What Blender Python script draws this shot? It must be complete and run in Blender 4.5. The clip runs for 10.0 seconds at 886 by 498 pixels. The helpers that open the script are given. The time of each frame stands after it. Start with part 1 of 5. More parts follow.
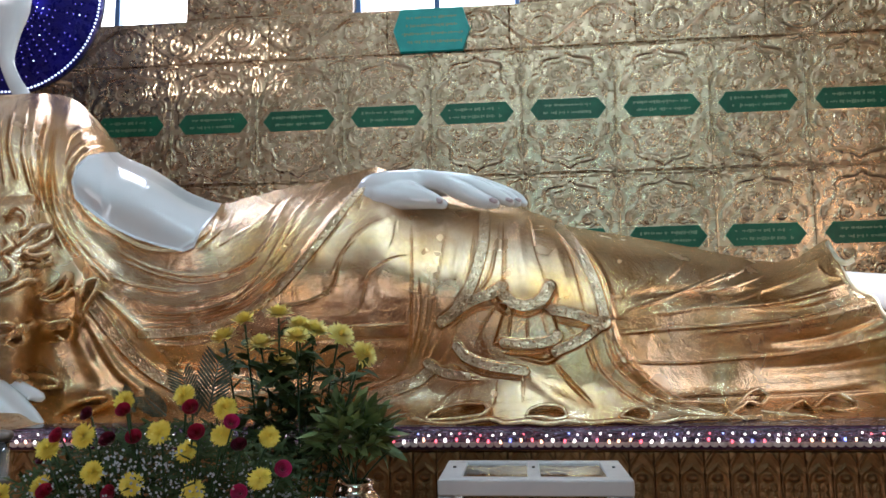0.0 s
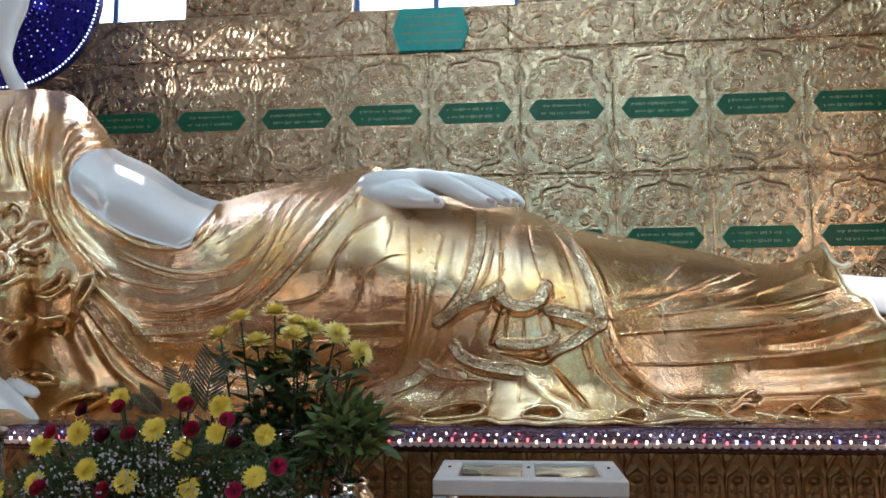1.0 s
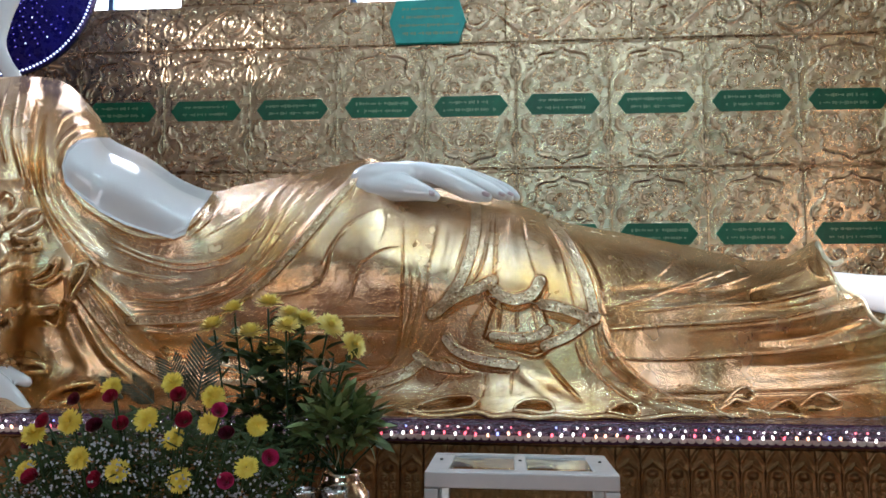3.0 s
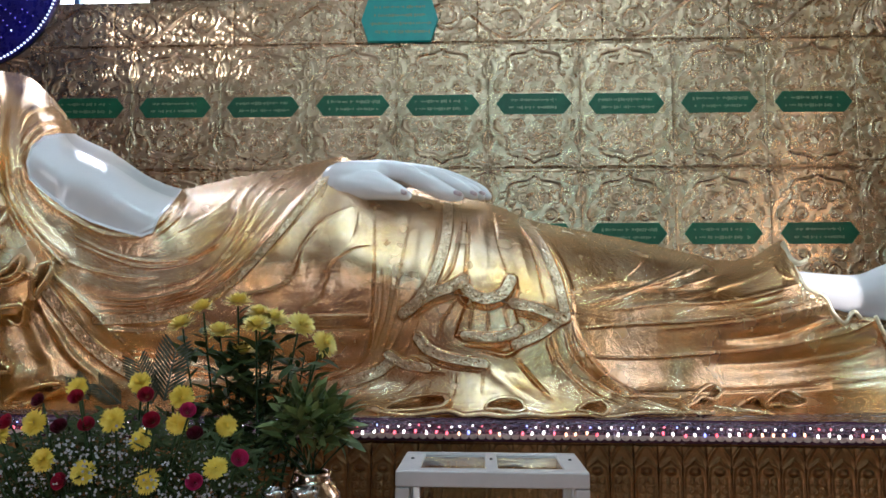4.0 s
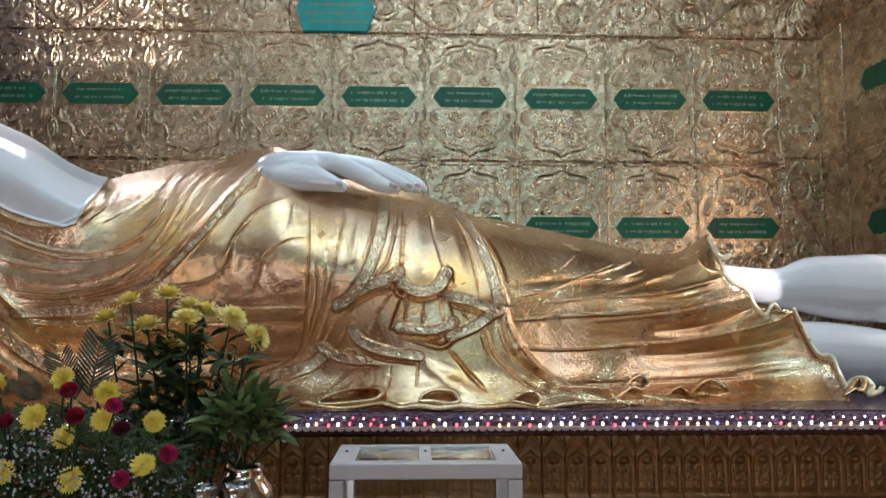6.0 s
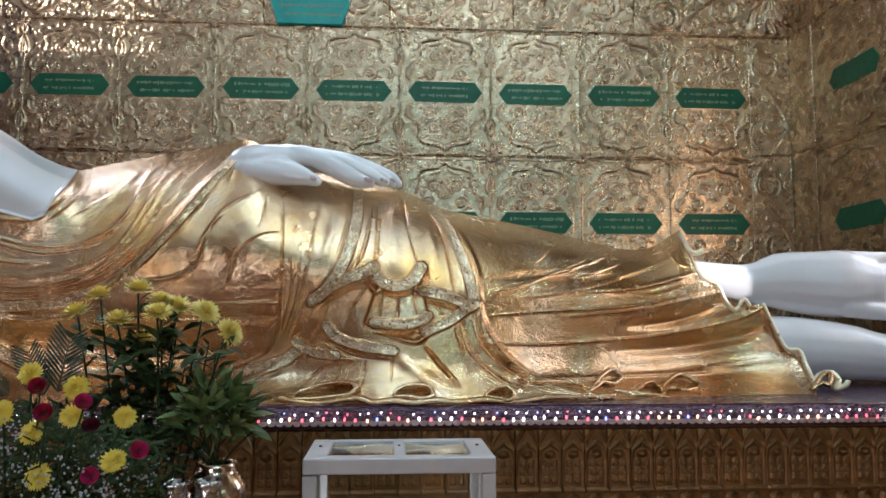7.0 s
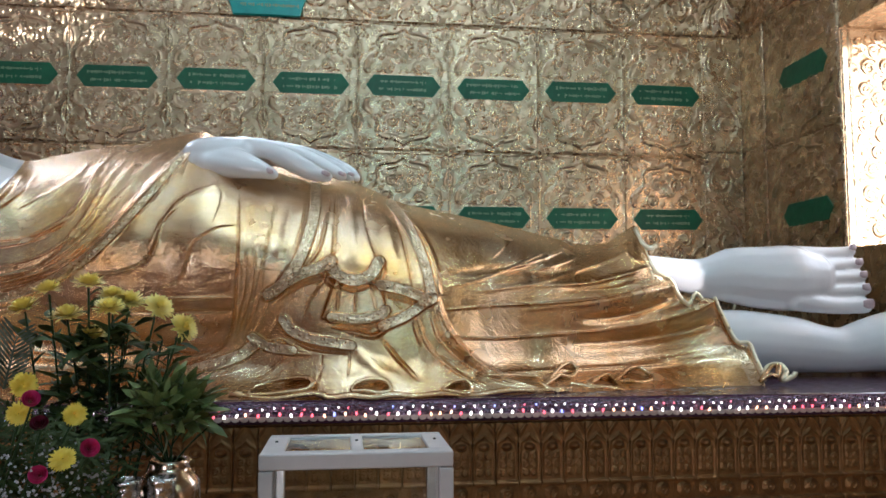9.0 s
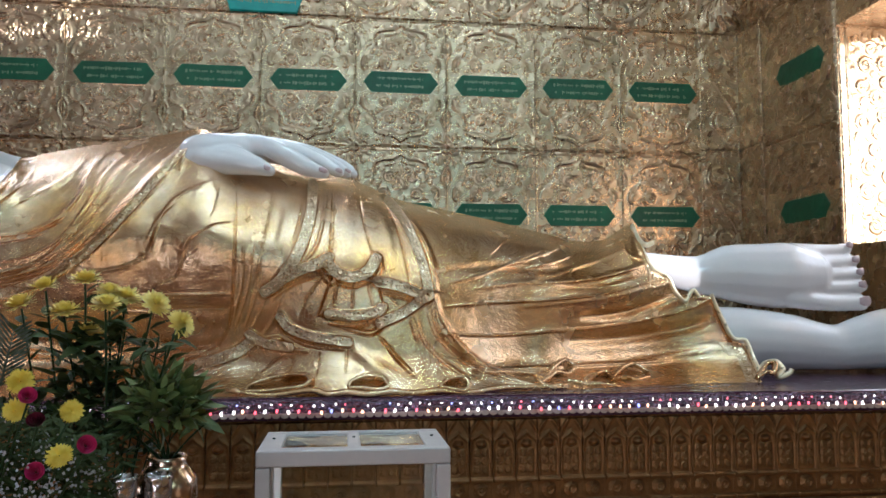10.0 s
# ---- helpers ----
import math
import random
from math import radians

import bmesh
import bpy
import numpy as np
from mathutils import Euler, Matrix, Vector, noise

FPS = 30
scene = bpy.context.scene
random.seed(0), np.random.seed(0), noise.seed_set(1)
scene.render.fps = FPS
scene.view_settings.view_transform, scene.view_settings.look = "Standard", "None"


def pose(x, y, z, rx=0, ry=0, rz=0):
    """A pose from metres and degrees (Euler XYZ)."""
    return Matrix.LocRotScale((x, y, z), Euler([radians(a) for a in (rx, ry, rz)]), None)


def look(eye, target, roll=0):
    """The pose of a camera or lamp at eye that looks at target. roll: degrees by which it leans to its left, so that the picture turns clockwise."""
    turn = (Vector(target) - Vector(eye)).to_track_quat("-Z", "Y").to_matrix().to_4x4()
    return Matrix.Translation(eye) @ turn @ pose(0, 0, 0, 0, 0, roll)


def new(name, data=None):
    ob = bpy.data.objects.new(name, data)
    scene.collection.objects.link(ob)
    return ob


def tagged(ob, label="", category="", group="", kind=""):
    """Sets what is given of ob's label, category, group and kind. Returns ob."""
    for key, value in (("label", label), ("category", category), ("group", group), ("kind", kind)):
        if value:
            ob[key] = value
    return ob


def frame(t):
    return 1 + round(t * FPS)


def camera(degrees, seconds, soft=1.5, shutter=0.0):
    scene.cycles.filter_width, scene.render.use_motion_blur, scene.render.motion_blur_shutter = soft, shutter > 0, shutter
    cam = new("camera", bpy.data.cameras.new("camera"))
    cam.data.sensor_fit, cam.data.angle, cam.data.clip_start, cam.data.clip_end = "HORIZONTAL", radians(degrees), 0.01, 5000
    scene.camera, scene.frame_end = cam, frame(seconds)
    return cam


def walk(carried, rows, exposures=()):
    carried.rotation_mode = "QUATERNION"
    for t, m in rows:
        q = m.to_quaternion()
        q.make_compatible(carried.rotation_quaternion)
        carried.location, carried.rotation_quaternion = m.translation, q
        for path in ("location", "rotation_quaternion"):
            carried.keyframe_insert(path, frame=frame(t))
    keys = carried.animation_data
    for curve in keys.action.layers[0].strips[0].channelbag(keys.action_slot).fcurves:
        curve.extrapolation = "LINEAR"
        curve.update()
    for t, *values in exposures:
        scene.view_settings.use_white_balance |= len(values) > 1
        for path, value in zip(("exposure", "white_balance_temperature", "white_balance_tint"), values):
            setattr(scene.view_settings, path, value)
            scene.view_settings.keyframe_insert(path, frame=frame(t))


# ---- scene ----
# The camera: a viewer who stands still and pans along the statue.
EXPOSURES = [(0.0, -0.24, 5600, 16), (10.0, -0.24, 5600, 16)]
cam = camera(59.95, 10.0)
PATH = [
    (0, look((0, 0, 1.6), (-0.480, 4.943, 2.182), -0.81)),
    (0.5, look((0, 0, 1.6), (-0.462, 4.944, 2.185), -0.68)),
    (1, look((0, 0, 1.6), (-0.461, 4.945, 2.179), -0.33)),
    (1.5, look((0, 0, 1.6), (-0.469, 4.946, 2.165), 0.02)),
    (2, look((0, 0, 1.6), (-0.485, 4.946, 2.152), 0.10)),
    (2.5, look((0, 0, 1.6), (-0.472, 4.948, 2.141), 0.21)),
    (4, look((0, 0, 1.6), (-0.241, 4.966, 2.128), 0.21)),
    (4.5, look((0, 0, 1.6), (-0.127, 4.970, 2.127), 0.22)),
    (5, look((0, 0, 1.6), (-0.005, 4.973, 2.114), 0.13)),
    (5.5, look((0, 0, 1.6), (0.094, 4.974, 2.098), 0.06)),
    (7, look((0, 0, 1.6), (0.343, 4.968, 2.048), 0.10)),
    (7.5, look((0, 0, 1.6), (0.438, 4.962, 2.034), 0.04)),
    (8, look((0, 0, 1.6), (0.535, 4.953, 2.022), -0.00)),
    (8.5, look((0, 0, 1.6), (0.593, 4.947, 2.017), -0.04)),
    (9, look((0, 0, 1.6), (0.615, 4.945, 2.011), -0.04)),
    (9.5, look((0, 0, 1.6), (0.625, 4.944, 2.003), -0.08)),
    (10, look((0, 0, 1.6), (0.633, 4.944, 1.991), -0.00)),
]
walk(cam, PATH, EXPOSURES)

# ---- world and large lights ----
SUN_TO = Vector((-1.0, 2.5, -0.225)).normalized()
world = bpy.data.worlds.new("sky")
scene.world = world
world.use_nodes = True
wn = world.node_tree.nodes
sky = wn.new("ShaderNodeTexSky")
sky.sky_type, sky.sun_disc = "NISHITA", False
sky.sun_elevation = math.asin(-SUN_TO.z)
sky.sun_rotation = math.atan2(-SUN_TO.x, -SUN_TO.y)
wn["Background"].inputs["Strength"].default_value = 0.15
world.node_tree.links.new(sky.outputs[0], wn["Background"].inputs["Color"])


def lamp(name, kind, m, energy, colour, size=None, angle=None):
    data = bpy.data.lights.new(name, kind)
    data.energy, data.color = energy, colour
    if size:
        data.shape, data.size, data.size_y = "RECTANGLE", size[0], size[1]
    if angle is not None:
        data.angle = angle
    ob = new(name, data)
    ob.matrix_world = m
    return ob


lamp("sun", "SUN", look((6, -6, 6), Vector((6, -6, 6)) + SUN_TO), 5.0, (1.0, 0.93, 0.80), angle=radians(0.5))
# Light in the side window; the high openings behind the viewer are assumed.
for dx, wide, power in ((-3.5, 2.4, 6), (0.0, 1.0, 30), (1.6, 1.2, 38)):
    lamp("clerestory_light", "AREA", look((dx, -3.95, 4.45), (dx, 1.5, 3.0)), power, (0.52, 0.95, 0.98), (wide, 0.24 if dx < -3 else 0.36))
# Added low front fill for the lower left; no such doorway is known.
lamp("front_fill_light", "AREA", look((-2.4, -3.97, 1.25), (-1.8, 1.5, 1.2)), 72, (1.0, 0.92, 0.84), (1.8, 2.3))
lamp("side_window_light", "AREA", look((3.36, 3.34, 2.6), (0, 3.3, 2.4)), 20, (1.0, 0.95, 0.88), (1.4, 1.2))
for wx in (-2.97, -0.53):
    lamp("back_window_light", "AREA", look((wx, 5.4, 4.45), (wx, 2.0, 3.6)), 30, (0.9, 0.96, 1.0), (1.1, 0.8))
# Added fill from the unseen west side, to brighten the statue's lower left.
lamp("west_fill_light", "AREA", look((-6.1, 2.2, 1.1), (0, 2.8, 1.5)), 24, (1.0, 0.97, 0.93), (2.2, 0.75))
# Ceiling tubes over the altar, whose greenish glow the gilding mirrors.
for tx, power in ((-3.0, 4), (-1.45, 12), (0.1, 20), (1.65, 19)):
    lamp("ceiling_tube_light", "AREA", look((tx, 2.3, 4.92), (tx, 2.5, 0)), power, (0.70, 1.0, 0.98), (1.4, 0.10))
    # Added upward fill: brightens the ceiling so the gold's top reflects it.
    lamp("ceiling_fill_light", "AREA", look((tx, 2.3, 5.06), (tx, 2.5, 9)), (1.5 if tx > 0 else 0.25) * power, (0.80, 0.97, 1.0), (1.4, 0.30))


# ---- materials ----
def material(name, colour, rough=0.5, metal=0.0, coat=0.0, emit=None, power=0.0):
    m = bpy.data.materials.new(name)
    m.use_nodes = True
    b = m.node_tree.nodes["Principled BSDF"]
    b.inputs["Base Color"].default_value = (*colour, 1)
    b.inputs["Roughness"].default_value = rough
    b.inputs["Metallic"].default_value = metal
    b.inputs["Coat Weight"].default_value = coat
    if emit:
        b.inputs["Emission Color"].default_value = (*emit, 1)
        b.inputs["Emission Strength"].default_value = power
    return m


def grain(m, low, high, scale=8.0, detail=6.0, bump=0.0, bump_scale=60.0, rough=None, kind="noise", dist=0.01, per_object=0.0, bump2=0.0):
    """Colour between low and high by noise at two scales, relief by a finer one."""
    t = m.node_tree
    n, l = t.nodes, t.links
    b = n["Principled BSDF"]
    co = n.new("ShaderNodeTexCoord")
    big = n.new("ShaderNodeTexNoise")
    big.inputs["Scale"].default_value, big.inputs["Detail"].default_value = scale, detail
    big.inputs["Roughness"].default_value = 0.65
    l.new(co.outputs["Object"], big.inputs["Vector"])
    ramp = n.new("ShaderNodeValToRGB")
    ramp.color_ramp.elements[0].position, ramp.color_ramp.elements[1].position = 0.3, 0.72
    ramp.color_ramp.elements[0].color, ramp.color_ramp.elements[1].color = (*low, 1), (*high, 1)
    l.new(big.outputs["Fac"], ramp.inputs["Fac"])
    colour = ramp.outputs["Color"]
    if per_object:
        info = n.new("ShaderNodeObjectInfo")
        hsv = n.new("ShaderNodeHueSaturation")
        mr = n.new("ShaderNodeMapRange")
        mr.inputs["To Min"].default_value, mr.inputs["To Max"].default_value = 1 - per_object, 1 + per_object
        l.new(info.outputs["Random"], mr.inputs["Value"])
        l.new(mr.outputs["Result"], hsv.inputs["Value"])
        l.new(colour, hsv.inputs["Color"])
        colour = hsv.outputs["Color"]
    l.new(colour, b.inputs["Base Color"])
    if rough:
        mr = n.new("ShaderNodeMapRange")
        mr.inputs["From Min"].default_value, mr.inputs["From Max"].default_value = 0.3, 0.7
        mr.inputs["To Min"].default_value, mr.inputs["To Max"].default_value = rough
        mid = n.new("ShaderNodeTexNoise")
        mid.inputs["Scale"].default_value, mid.inputs["Detail"].default_value = scale * 3.1, 8
        l.new(co.outputs["Object"], mid.inputs["Vector"])
        l.new(mid.outputs["Fac"], mr.inputs["Value"])
        l.new(mr.outputs["Result"], b.inputs["Roughness"])
    if bump:
        if kind == "voronoi":
            fine = n.new("ShaderNodeTexVoronoi")
            fine.feature = "SMOOTH_F1"
            out = fine.outputs["Distance"]
        else:
            fine = n.new("ShaderNodeTexNoise")
            fine.inputs["Detail"].default_value = 5
            out = fine.outputs["Fac"]
        fine.inputs["Scale"].default_value = bump_scale
        l.new(co.outputs["Object"], fine.inputs["Vector"])
        bp = n.new("ShaderNodeBump")
        bp.inputs["Strength"].default_value, bp.inputs["Distance"].default_value = bump, dist
        l.new(out, bp.inputs["Height"])
        normal = bp.outputs["Normal"]
        if bump2:
            wide = n.new("ShaderNodeTexNoise")
            wide.inputs["Scale"].default_value, wide.inputs["Detail"].default_value = bump_scale / 5, 3
            wide.inputs["Distortion"].default_value = 0.8
            l.new(co.outputs["Object"], wide.inputs["Vector"])
            bw = n.new("ShaderNodeBump")
            bw.inputs["Strength"].default_value, bw.inputs["Distance"].default_value = bump2, dist * 3
            l.new(wide.outputs["Fac"], bw.inputs["Height"])
            l.new(bw.outputs["Normal"], bp.inputs["Normal"])
        l.new(normal, b.inputs["Normal"])
    return m


GOLD = grain(material("gold_leaf", (0.8, 0.5, 0.2), 0.25, 1.0), (0.67, 0.37, 0.115), (0.82, 0.68, 0.51), 2.4, 12, 0.6, 130, (0.15, 0.30), dist=0.004, bump2=0.26)
FILIGREE = grain(material("gold_filigree", (0.7, 0.5, 0.25), 0.35, 1.0), (0.58, 0.40, 0.23), (0.84, 0.68, 0.48), 40, 6, 0.35, 120, (0.22, 0.36), "voronoi", 0.010)
GILT_EDGE = grain(material("pale_gilt_edge", (0.85, 0.75, 0.5), 0.25, 0.55), (0.80, 0.66, 0.42), (0.92, 0.86, 0.70), 12, 4, 0.2, 60, (0.25, 0.4))
WHITE = grain(material("glossy_white_paint", (0.78, 0.76, 0.78), 0.16, 0.0, 0.5), (0.76, 0.73, 0.75), (0.83, 0.80, 0.81), 2.5, 4, 0.04, 14, (0.12, 0.22))
NAIL = grain(material("pink_nail_paint", (0.6, 0.45, 0.45), 0.3), (0.50, 0.38, 0.40), (0.62, 0.48, 0.50), 30, 3)
SHEET = grain(material("embossed_brass_sheet", (0.6, 0.45, 0.22), 0.4, 1.0), (0.355, 0.245, 0.145), (0.60, 0.45, 0.30), 5.0, 8, 0.3, 110, (0.20, 0.34), dist=0.005, per_object=0.08)
CARVED = grain(material("gilded_carved_wood", (0.5, 0.3, 0.1), 0.45, 0.8), (0.165, 0.078, 0.030), (0.35, 0.175, 0.065), 14, 8, 0.5, 110, (0.30, 0.48), dist=0.006, per_object=0.12)
GREEN = grain(material("green_enamel", (0.01, 0.16, 0.08), 0.35), (0.002, 0.068, 0.028), (0.004, 0.115, 0.047), 9, 6, 0.15, 80, (0.42, 0.6), per_object=0.12)
TEAL = grain(material("teal_enamel", (0.01, 0.28, 0.27), 0.35), (0.006, 0.26, 0.235), (0.014, 0.36, 0.32), 9, 6, 0.1, 80, (0.28, 0.45))
SCRIPT = material("gilt_script", (0.20, 0.27, 0.16), 0.45, 0.3)
PURPLE = grain(material("purple_lacquer_cloth", (0.05, 0.02, 0.05), 0.18), (0.045, 0.016, 0.035), (0.075, 0.03, 0.062), 7, 6, 0.12, 18, (0.12, 0.3))
EARTH = grain(material("pale_dusty_earth", (0.4, 0.34, 0.25), 0.9), (0.36, 0.30, 0.22), (0.46, 0.39, 0.29), 0.5, 8, 0.2, 9)
TINSEL = grain(material("violet_tinsel", (0.25, 0.2, 0.4), 0.2, 0.9), (0.09, 0.04, 0.10), (0.42, 0.34, 0.44), 90, 3, 1.0, 140, (0.15, 0.3), "voronoi", 0.02)
PLASTER = grain(material("brown_plaster", (0.4, 0.3, 0.2), 0.85), (0.26, 0.14, 0.075), (0.36, 0.20, 0.11), 2, 8, 0.2, 40)
FLOOR = grain(material("brown_floor_tile", (0.2, 0.1, 0.05), 0.3), (0.36, 0.165, 0.055), (0.50, 0.25, 0.09), 3, 8, 0.1, 30, (0.2, 0.4))
CEIL = grain(material("white_ceiling_paint", (0.7, 0.68, 0.64), 0.7), (0.62, 0.60, 0.56), (0.74, 0.72, 0.68), 3, 8, 0.2, 30)
BLUEFRAME = grain(material("blue_window_paint", (0.1, 0.2, 0.45), 0.4), (0.08, 0.17, 0.40), (0.13, 0.24, 0.5), 12, 5)


# ---- mesh helpers ----
def finish(ob, mats, smooth=True):
    for m in mats if isinstance(mats, (list, tuple)) else [mats]:
        ob.data.materials.append(m)
    if smooth:
        ob.data.polygons.foreach_set("use_smooth", [True] * len(ob.data.polygons))
    return ob


def part(name, bm, mat, parent=None, label="", smooth=False):
    """One bmesh as one mesh object, under a thing or a part."""
    me = bpy.data.meshes.new(name)
    bm.to_mesh(me)
    bm.free()
    ob = finish(new(name, me), mat, smooth)
    ob.parent = parent
    return tagged(ob, label)


def pydata(name, verts, faces, mats, parent=None, smooth=True, index=None):
    me = bpy.data.meshes.new(name)
    me.from_pydata([tuple(v) for v in verts], [], [tuple(f) for f in faces])
    ob = finish(new(name, me), mats, smooth)
    if index is not None:
        me.polygons.foreach_set("material_index", index)
    ob.parent = parent
    return ob


def share(ob, name, m, parent):
    o = bpy.data.objects.new(name, ob.data)
    scene.collection.objects.link(o)
    o.parent = parent
    o.matrix_basis = m
    return o


def box(bm, x0, x1, y0, y1, z0, z1, bevel=0.0):
    r = bmesh.ops.create_cube(bm, size=1)
    for v in r["verts"]:
        v.co = Vector(((x0 + x1) / 2 + v.co.x * (x1 - x0), (y0 + y1) / 2 + v.co.y * (y1 - y0), (z0 + z1) / 2 + v.co.z * (z1 - z0)))
    if bevel:
        es = list({e for v in r["verts"] for e in v.link_edges})
        bmesh.ops.bevel(bm, geom=es, offset=bevel, segments=2, profile=0.5, affect="EDGES")
    return bm


def boxed(*a, **k):
    return box(bmesh.new(), *a, **k)


def empty(name, label, category, group="", kind="", at=(0, 0, 0)):
    ob = new(name)
    ob.location = at
    return tagged(ob, label, category, group, kind)


def curve_pts(pts, n=40):
    """A Catmull-Rom curve through the points, in n steps."""
    p = np.array(pts, float)
    if len(p) == 2:
        t = np.linspace(0, 1, n)[:, None]
        return p[0] * (1 - t) + p[1] * t
    q = np.vstack([2 * p[0] - p[1], p, 2 * p[-1] - p[-2]])
    out = []
    for s in np.linspace(0, len(p) - 1 - 1e-9, n):
        i, t = int(s), s - int(s)
        a, b, c, d = q[i : i + 4]
        out.append(0.5 * (2 * b + (c - a) * t + (2 * a - 5 * b + 4 * c - d) * t * t + (3 * b - a - 3 * c + d) * t**3))
    return np.array(out)


def near(X, Z, line):
    """Distance of grid points to a line of points, and the share of the way along it."""
    best = np.full(X.shape, 9.0)
    along = np.zeros(X.shape)
    for i in range(len(line) - 1):
        a, b = line[i], line[i + 1]
        dx, dz = b - a
        L = dx * dx + dz * dz + 1e-12
        t = np.clip(((X - a[0]) * dx + (Z - a[1]) * dz) / L, 0, 1)
        d = np.hypot(X - a[0] - t * dx, Z - a[1] - t * dz)
        m = d < best
        best = np.where(m, d, best)
        along = np.where(m, (i + t) / (len(line) - 1), along)
    return best, along


def inside(X, Z, poly):
    r = np.zeros(X.shape, bool)
    n = len(poly)
    for i in range(n):
        (xa, za), (xb, zb) = poly[i], poly[(i + 1) % n]
        if za == zb:
            continue
        r ^= ((za > Z) != (zb > Z)) & (X < (xb - xa) * (Z - za) / (zb - za) + xa)
    return r


def tube(verts, faces, line, radius, sides=8, squash=1.0):
    """A tapered tube along 3D points, added to lists. radius: one number or one a point."""
    base, n = len(verts), len(line)
    line = [Vector(p) for p in line]
    rad = radius if hasattr(radius, "__len__") else [radius] * n
    up = Vector((0, 1, 0.01))
    for i, p in enumerate(line):
        t = (line[min(i + 1, n - 1)] - line[max(i - 1, 0)]).normalized()
        a = t.cross(up)
        a = a.normalized() if a.length > 1e-4 else Vector((1, 0, 0))
        b = t.cross(a).normalized()
        for k in range(sides):
            w = 2 * math.pi * k / sides
            verts.append(p + (a * math.cos(w) + b * math.sin(w) * squash) * rad[i])
    for i in range(n - 1):
        for k in range(sides):
            q = (k + 1) % sides
            faces.append((base + i * sides + k, base + i * sides + q, base + (i + 1) * sides + q, base + (i + 1) * sides + k))
    faces.append(tuple(base + k for k in range(sides))[::-1])
    faces.append(tuple(base + (n - 1) * sides + k for k in range(sides)))

# ---- the room ----
WALL_Y, SIDE_X = 5.2, 2.85
TOP_Z = 1.285
floor_ob = part("floor", boxed(-6, 3.4, -4.3, 5.7, -0.2, 0), FLOOR)
tagged(floor_ob, "brown tiled shrine hall floor", "floor", kind="structure")
ceil = part("ceiling", boxed(-6, 3.4, -4.3, 5.7, 5.4, 5.6), CEIL)
tagged(ceil, "pale painted hall ceiling", "ceiling", kind="structure")


def wall_x(name, y0, y1, x0, x1, holes, mat, label):
    """A wall along x with openings (x0, x1, z0, z1), as one mesh of butted blocks."""
    bm = bmesh.new()
    at = x0
    for hx0, hx1, hz0, hz1 in sorted(holes):
        box(bm, at, hx0, y0, y1, 0, 5.4)
        if hz0 > 0:
            box(bm, hx0, hx1, y0, y1, 0, hz0)
        box(bm, hx0, hx1, y0, y1, hz1, 5.4)
        at = hx1
    box(bm, at, x1, y0, y1, 0, 5.4)
    return tagged(part(name, bm, mat), label, "wall", kind="structure")


BACK_WINDOWS = [(-3.56, -2.374, 3.93, 4.9), (-1.13, 0.063, 3.93, 4.9)]
wall_north = wall_x("wall_north", WALL_Y, 5.7, -6, 3.4, BACK_WINDOWS, SHEET, "gilded wall of embossed brass sheet panels")
# Wall behind the viewer, unseen; its openings are added for the lamps.
bm = bmesh.new()
for a_ in ((-6.0, -3.3, 0, 4.2), (-1.5, 3.4, 0, 4.2), (-3.3, -1.5, 2.4, 4.2), (-6.0, 3.4, 4.7, 5.4), (-6.0, -4.7, 4.2, 4.7), (-2.3, -0.5, 4.2, 4.7), (0.5, 1.0, 4.2, 4.7), (2.2, 3.4, 4.2, 4.7)):
    box(bm, a_[0], a_[1], -4.3, -4.0, a_[2], a_[3])
wall_south = tagged(part("wall_south", bm, PLASTER), "plain plaster wall with one low and three high openings added for light", "wall", kind="structure")
# The west wall is out of view; its opening is added for the fill.
bm = bmesh.new()
for a_ in ((-4.3, 1.0, 0, 5.4), (1.0, 3.4, 0, 0.7), (1.0, 3.4, 1.5, 5.4), (3.4, 5.7, 0, 5.4)):
    box(bm, -6.3, -6, *a_)
wall_west = tagged(part("wall_west", bm, PLASTER), "plain plaster side wall with an opening added for fill light", "wall", kind="structure")
bm = bmesh.new()
# The near edge, out of view, is set to keep sun off the wall.
WIN_Y0, WIN_Y1, WIN_Z0, WIN_Z1 = 2.71, 4.07, 1.965, 3.262
box(bm, SIDE_X, 3.4, WIN_Y1, 5.2, 0, 5.4)
box(bm, SIDE_X, 3.4, WIN_Y0, WIN_Y1, 0, WIN_Z0)
box(bm, SIDE_X, 3.4, WIN_Y0, WIN_Y1, WIN_Z1, 5.4)
box(bm, SIDE_X, 3.4, 0.75, WIN_Y0, 0, 5.4)
# Added slot, unseen: placed and cut low so sun falls on the ankle.
box(bm, SIDE_X, 3.4, -1.7, 0.75, 0, WIN_Z0)
box(bm, SIDE_X, 3.4, -1.7, 0.75, 2.34, 5.4)
box(bm, SIDE_X, 3.4, -4.0, -1.7, 0, 5.4)
wall_east = tagged(part("wall_east", bm, SHEET), "gilded side wall with a deep open window and an added sun slot", "wall", kind="structure")
ground = tagged(part("ground", boxed(-400, 400, -400, 400, -0.5, -0.25), EARTH), "bare earth around the hall", "ground", kind="structure")

for i, (x0, x1, z0, z1) in enumerate(BACK_WINDOWS):
    w = empty("window_%d" % (i + 1), "bright clerestory window with a blue painted frame", "window", "clerestory windows", "structure")
    xm = (x0 + x1) / 2
    for n, a in (("window_frame", (x0, x0 + 0.035, 5.3, 5.36, z0, z1)), ("window_frame", (x1 - 0.035, x1, 5.3, 5.36, z0, z1)), ("mullion", (xm - 0.02, xm + 0.02, 5.3, 5.36, z0 + 0.02, z1)), ("window_frame", (x0 + 0.035, x1 - 0.035, 5.3, 5.36, z0, z0 + 0.02))):
        part(n, boxed(*a, bevel=0.004), BLUEFRAME, w)


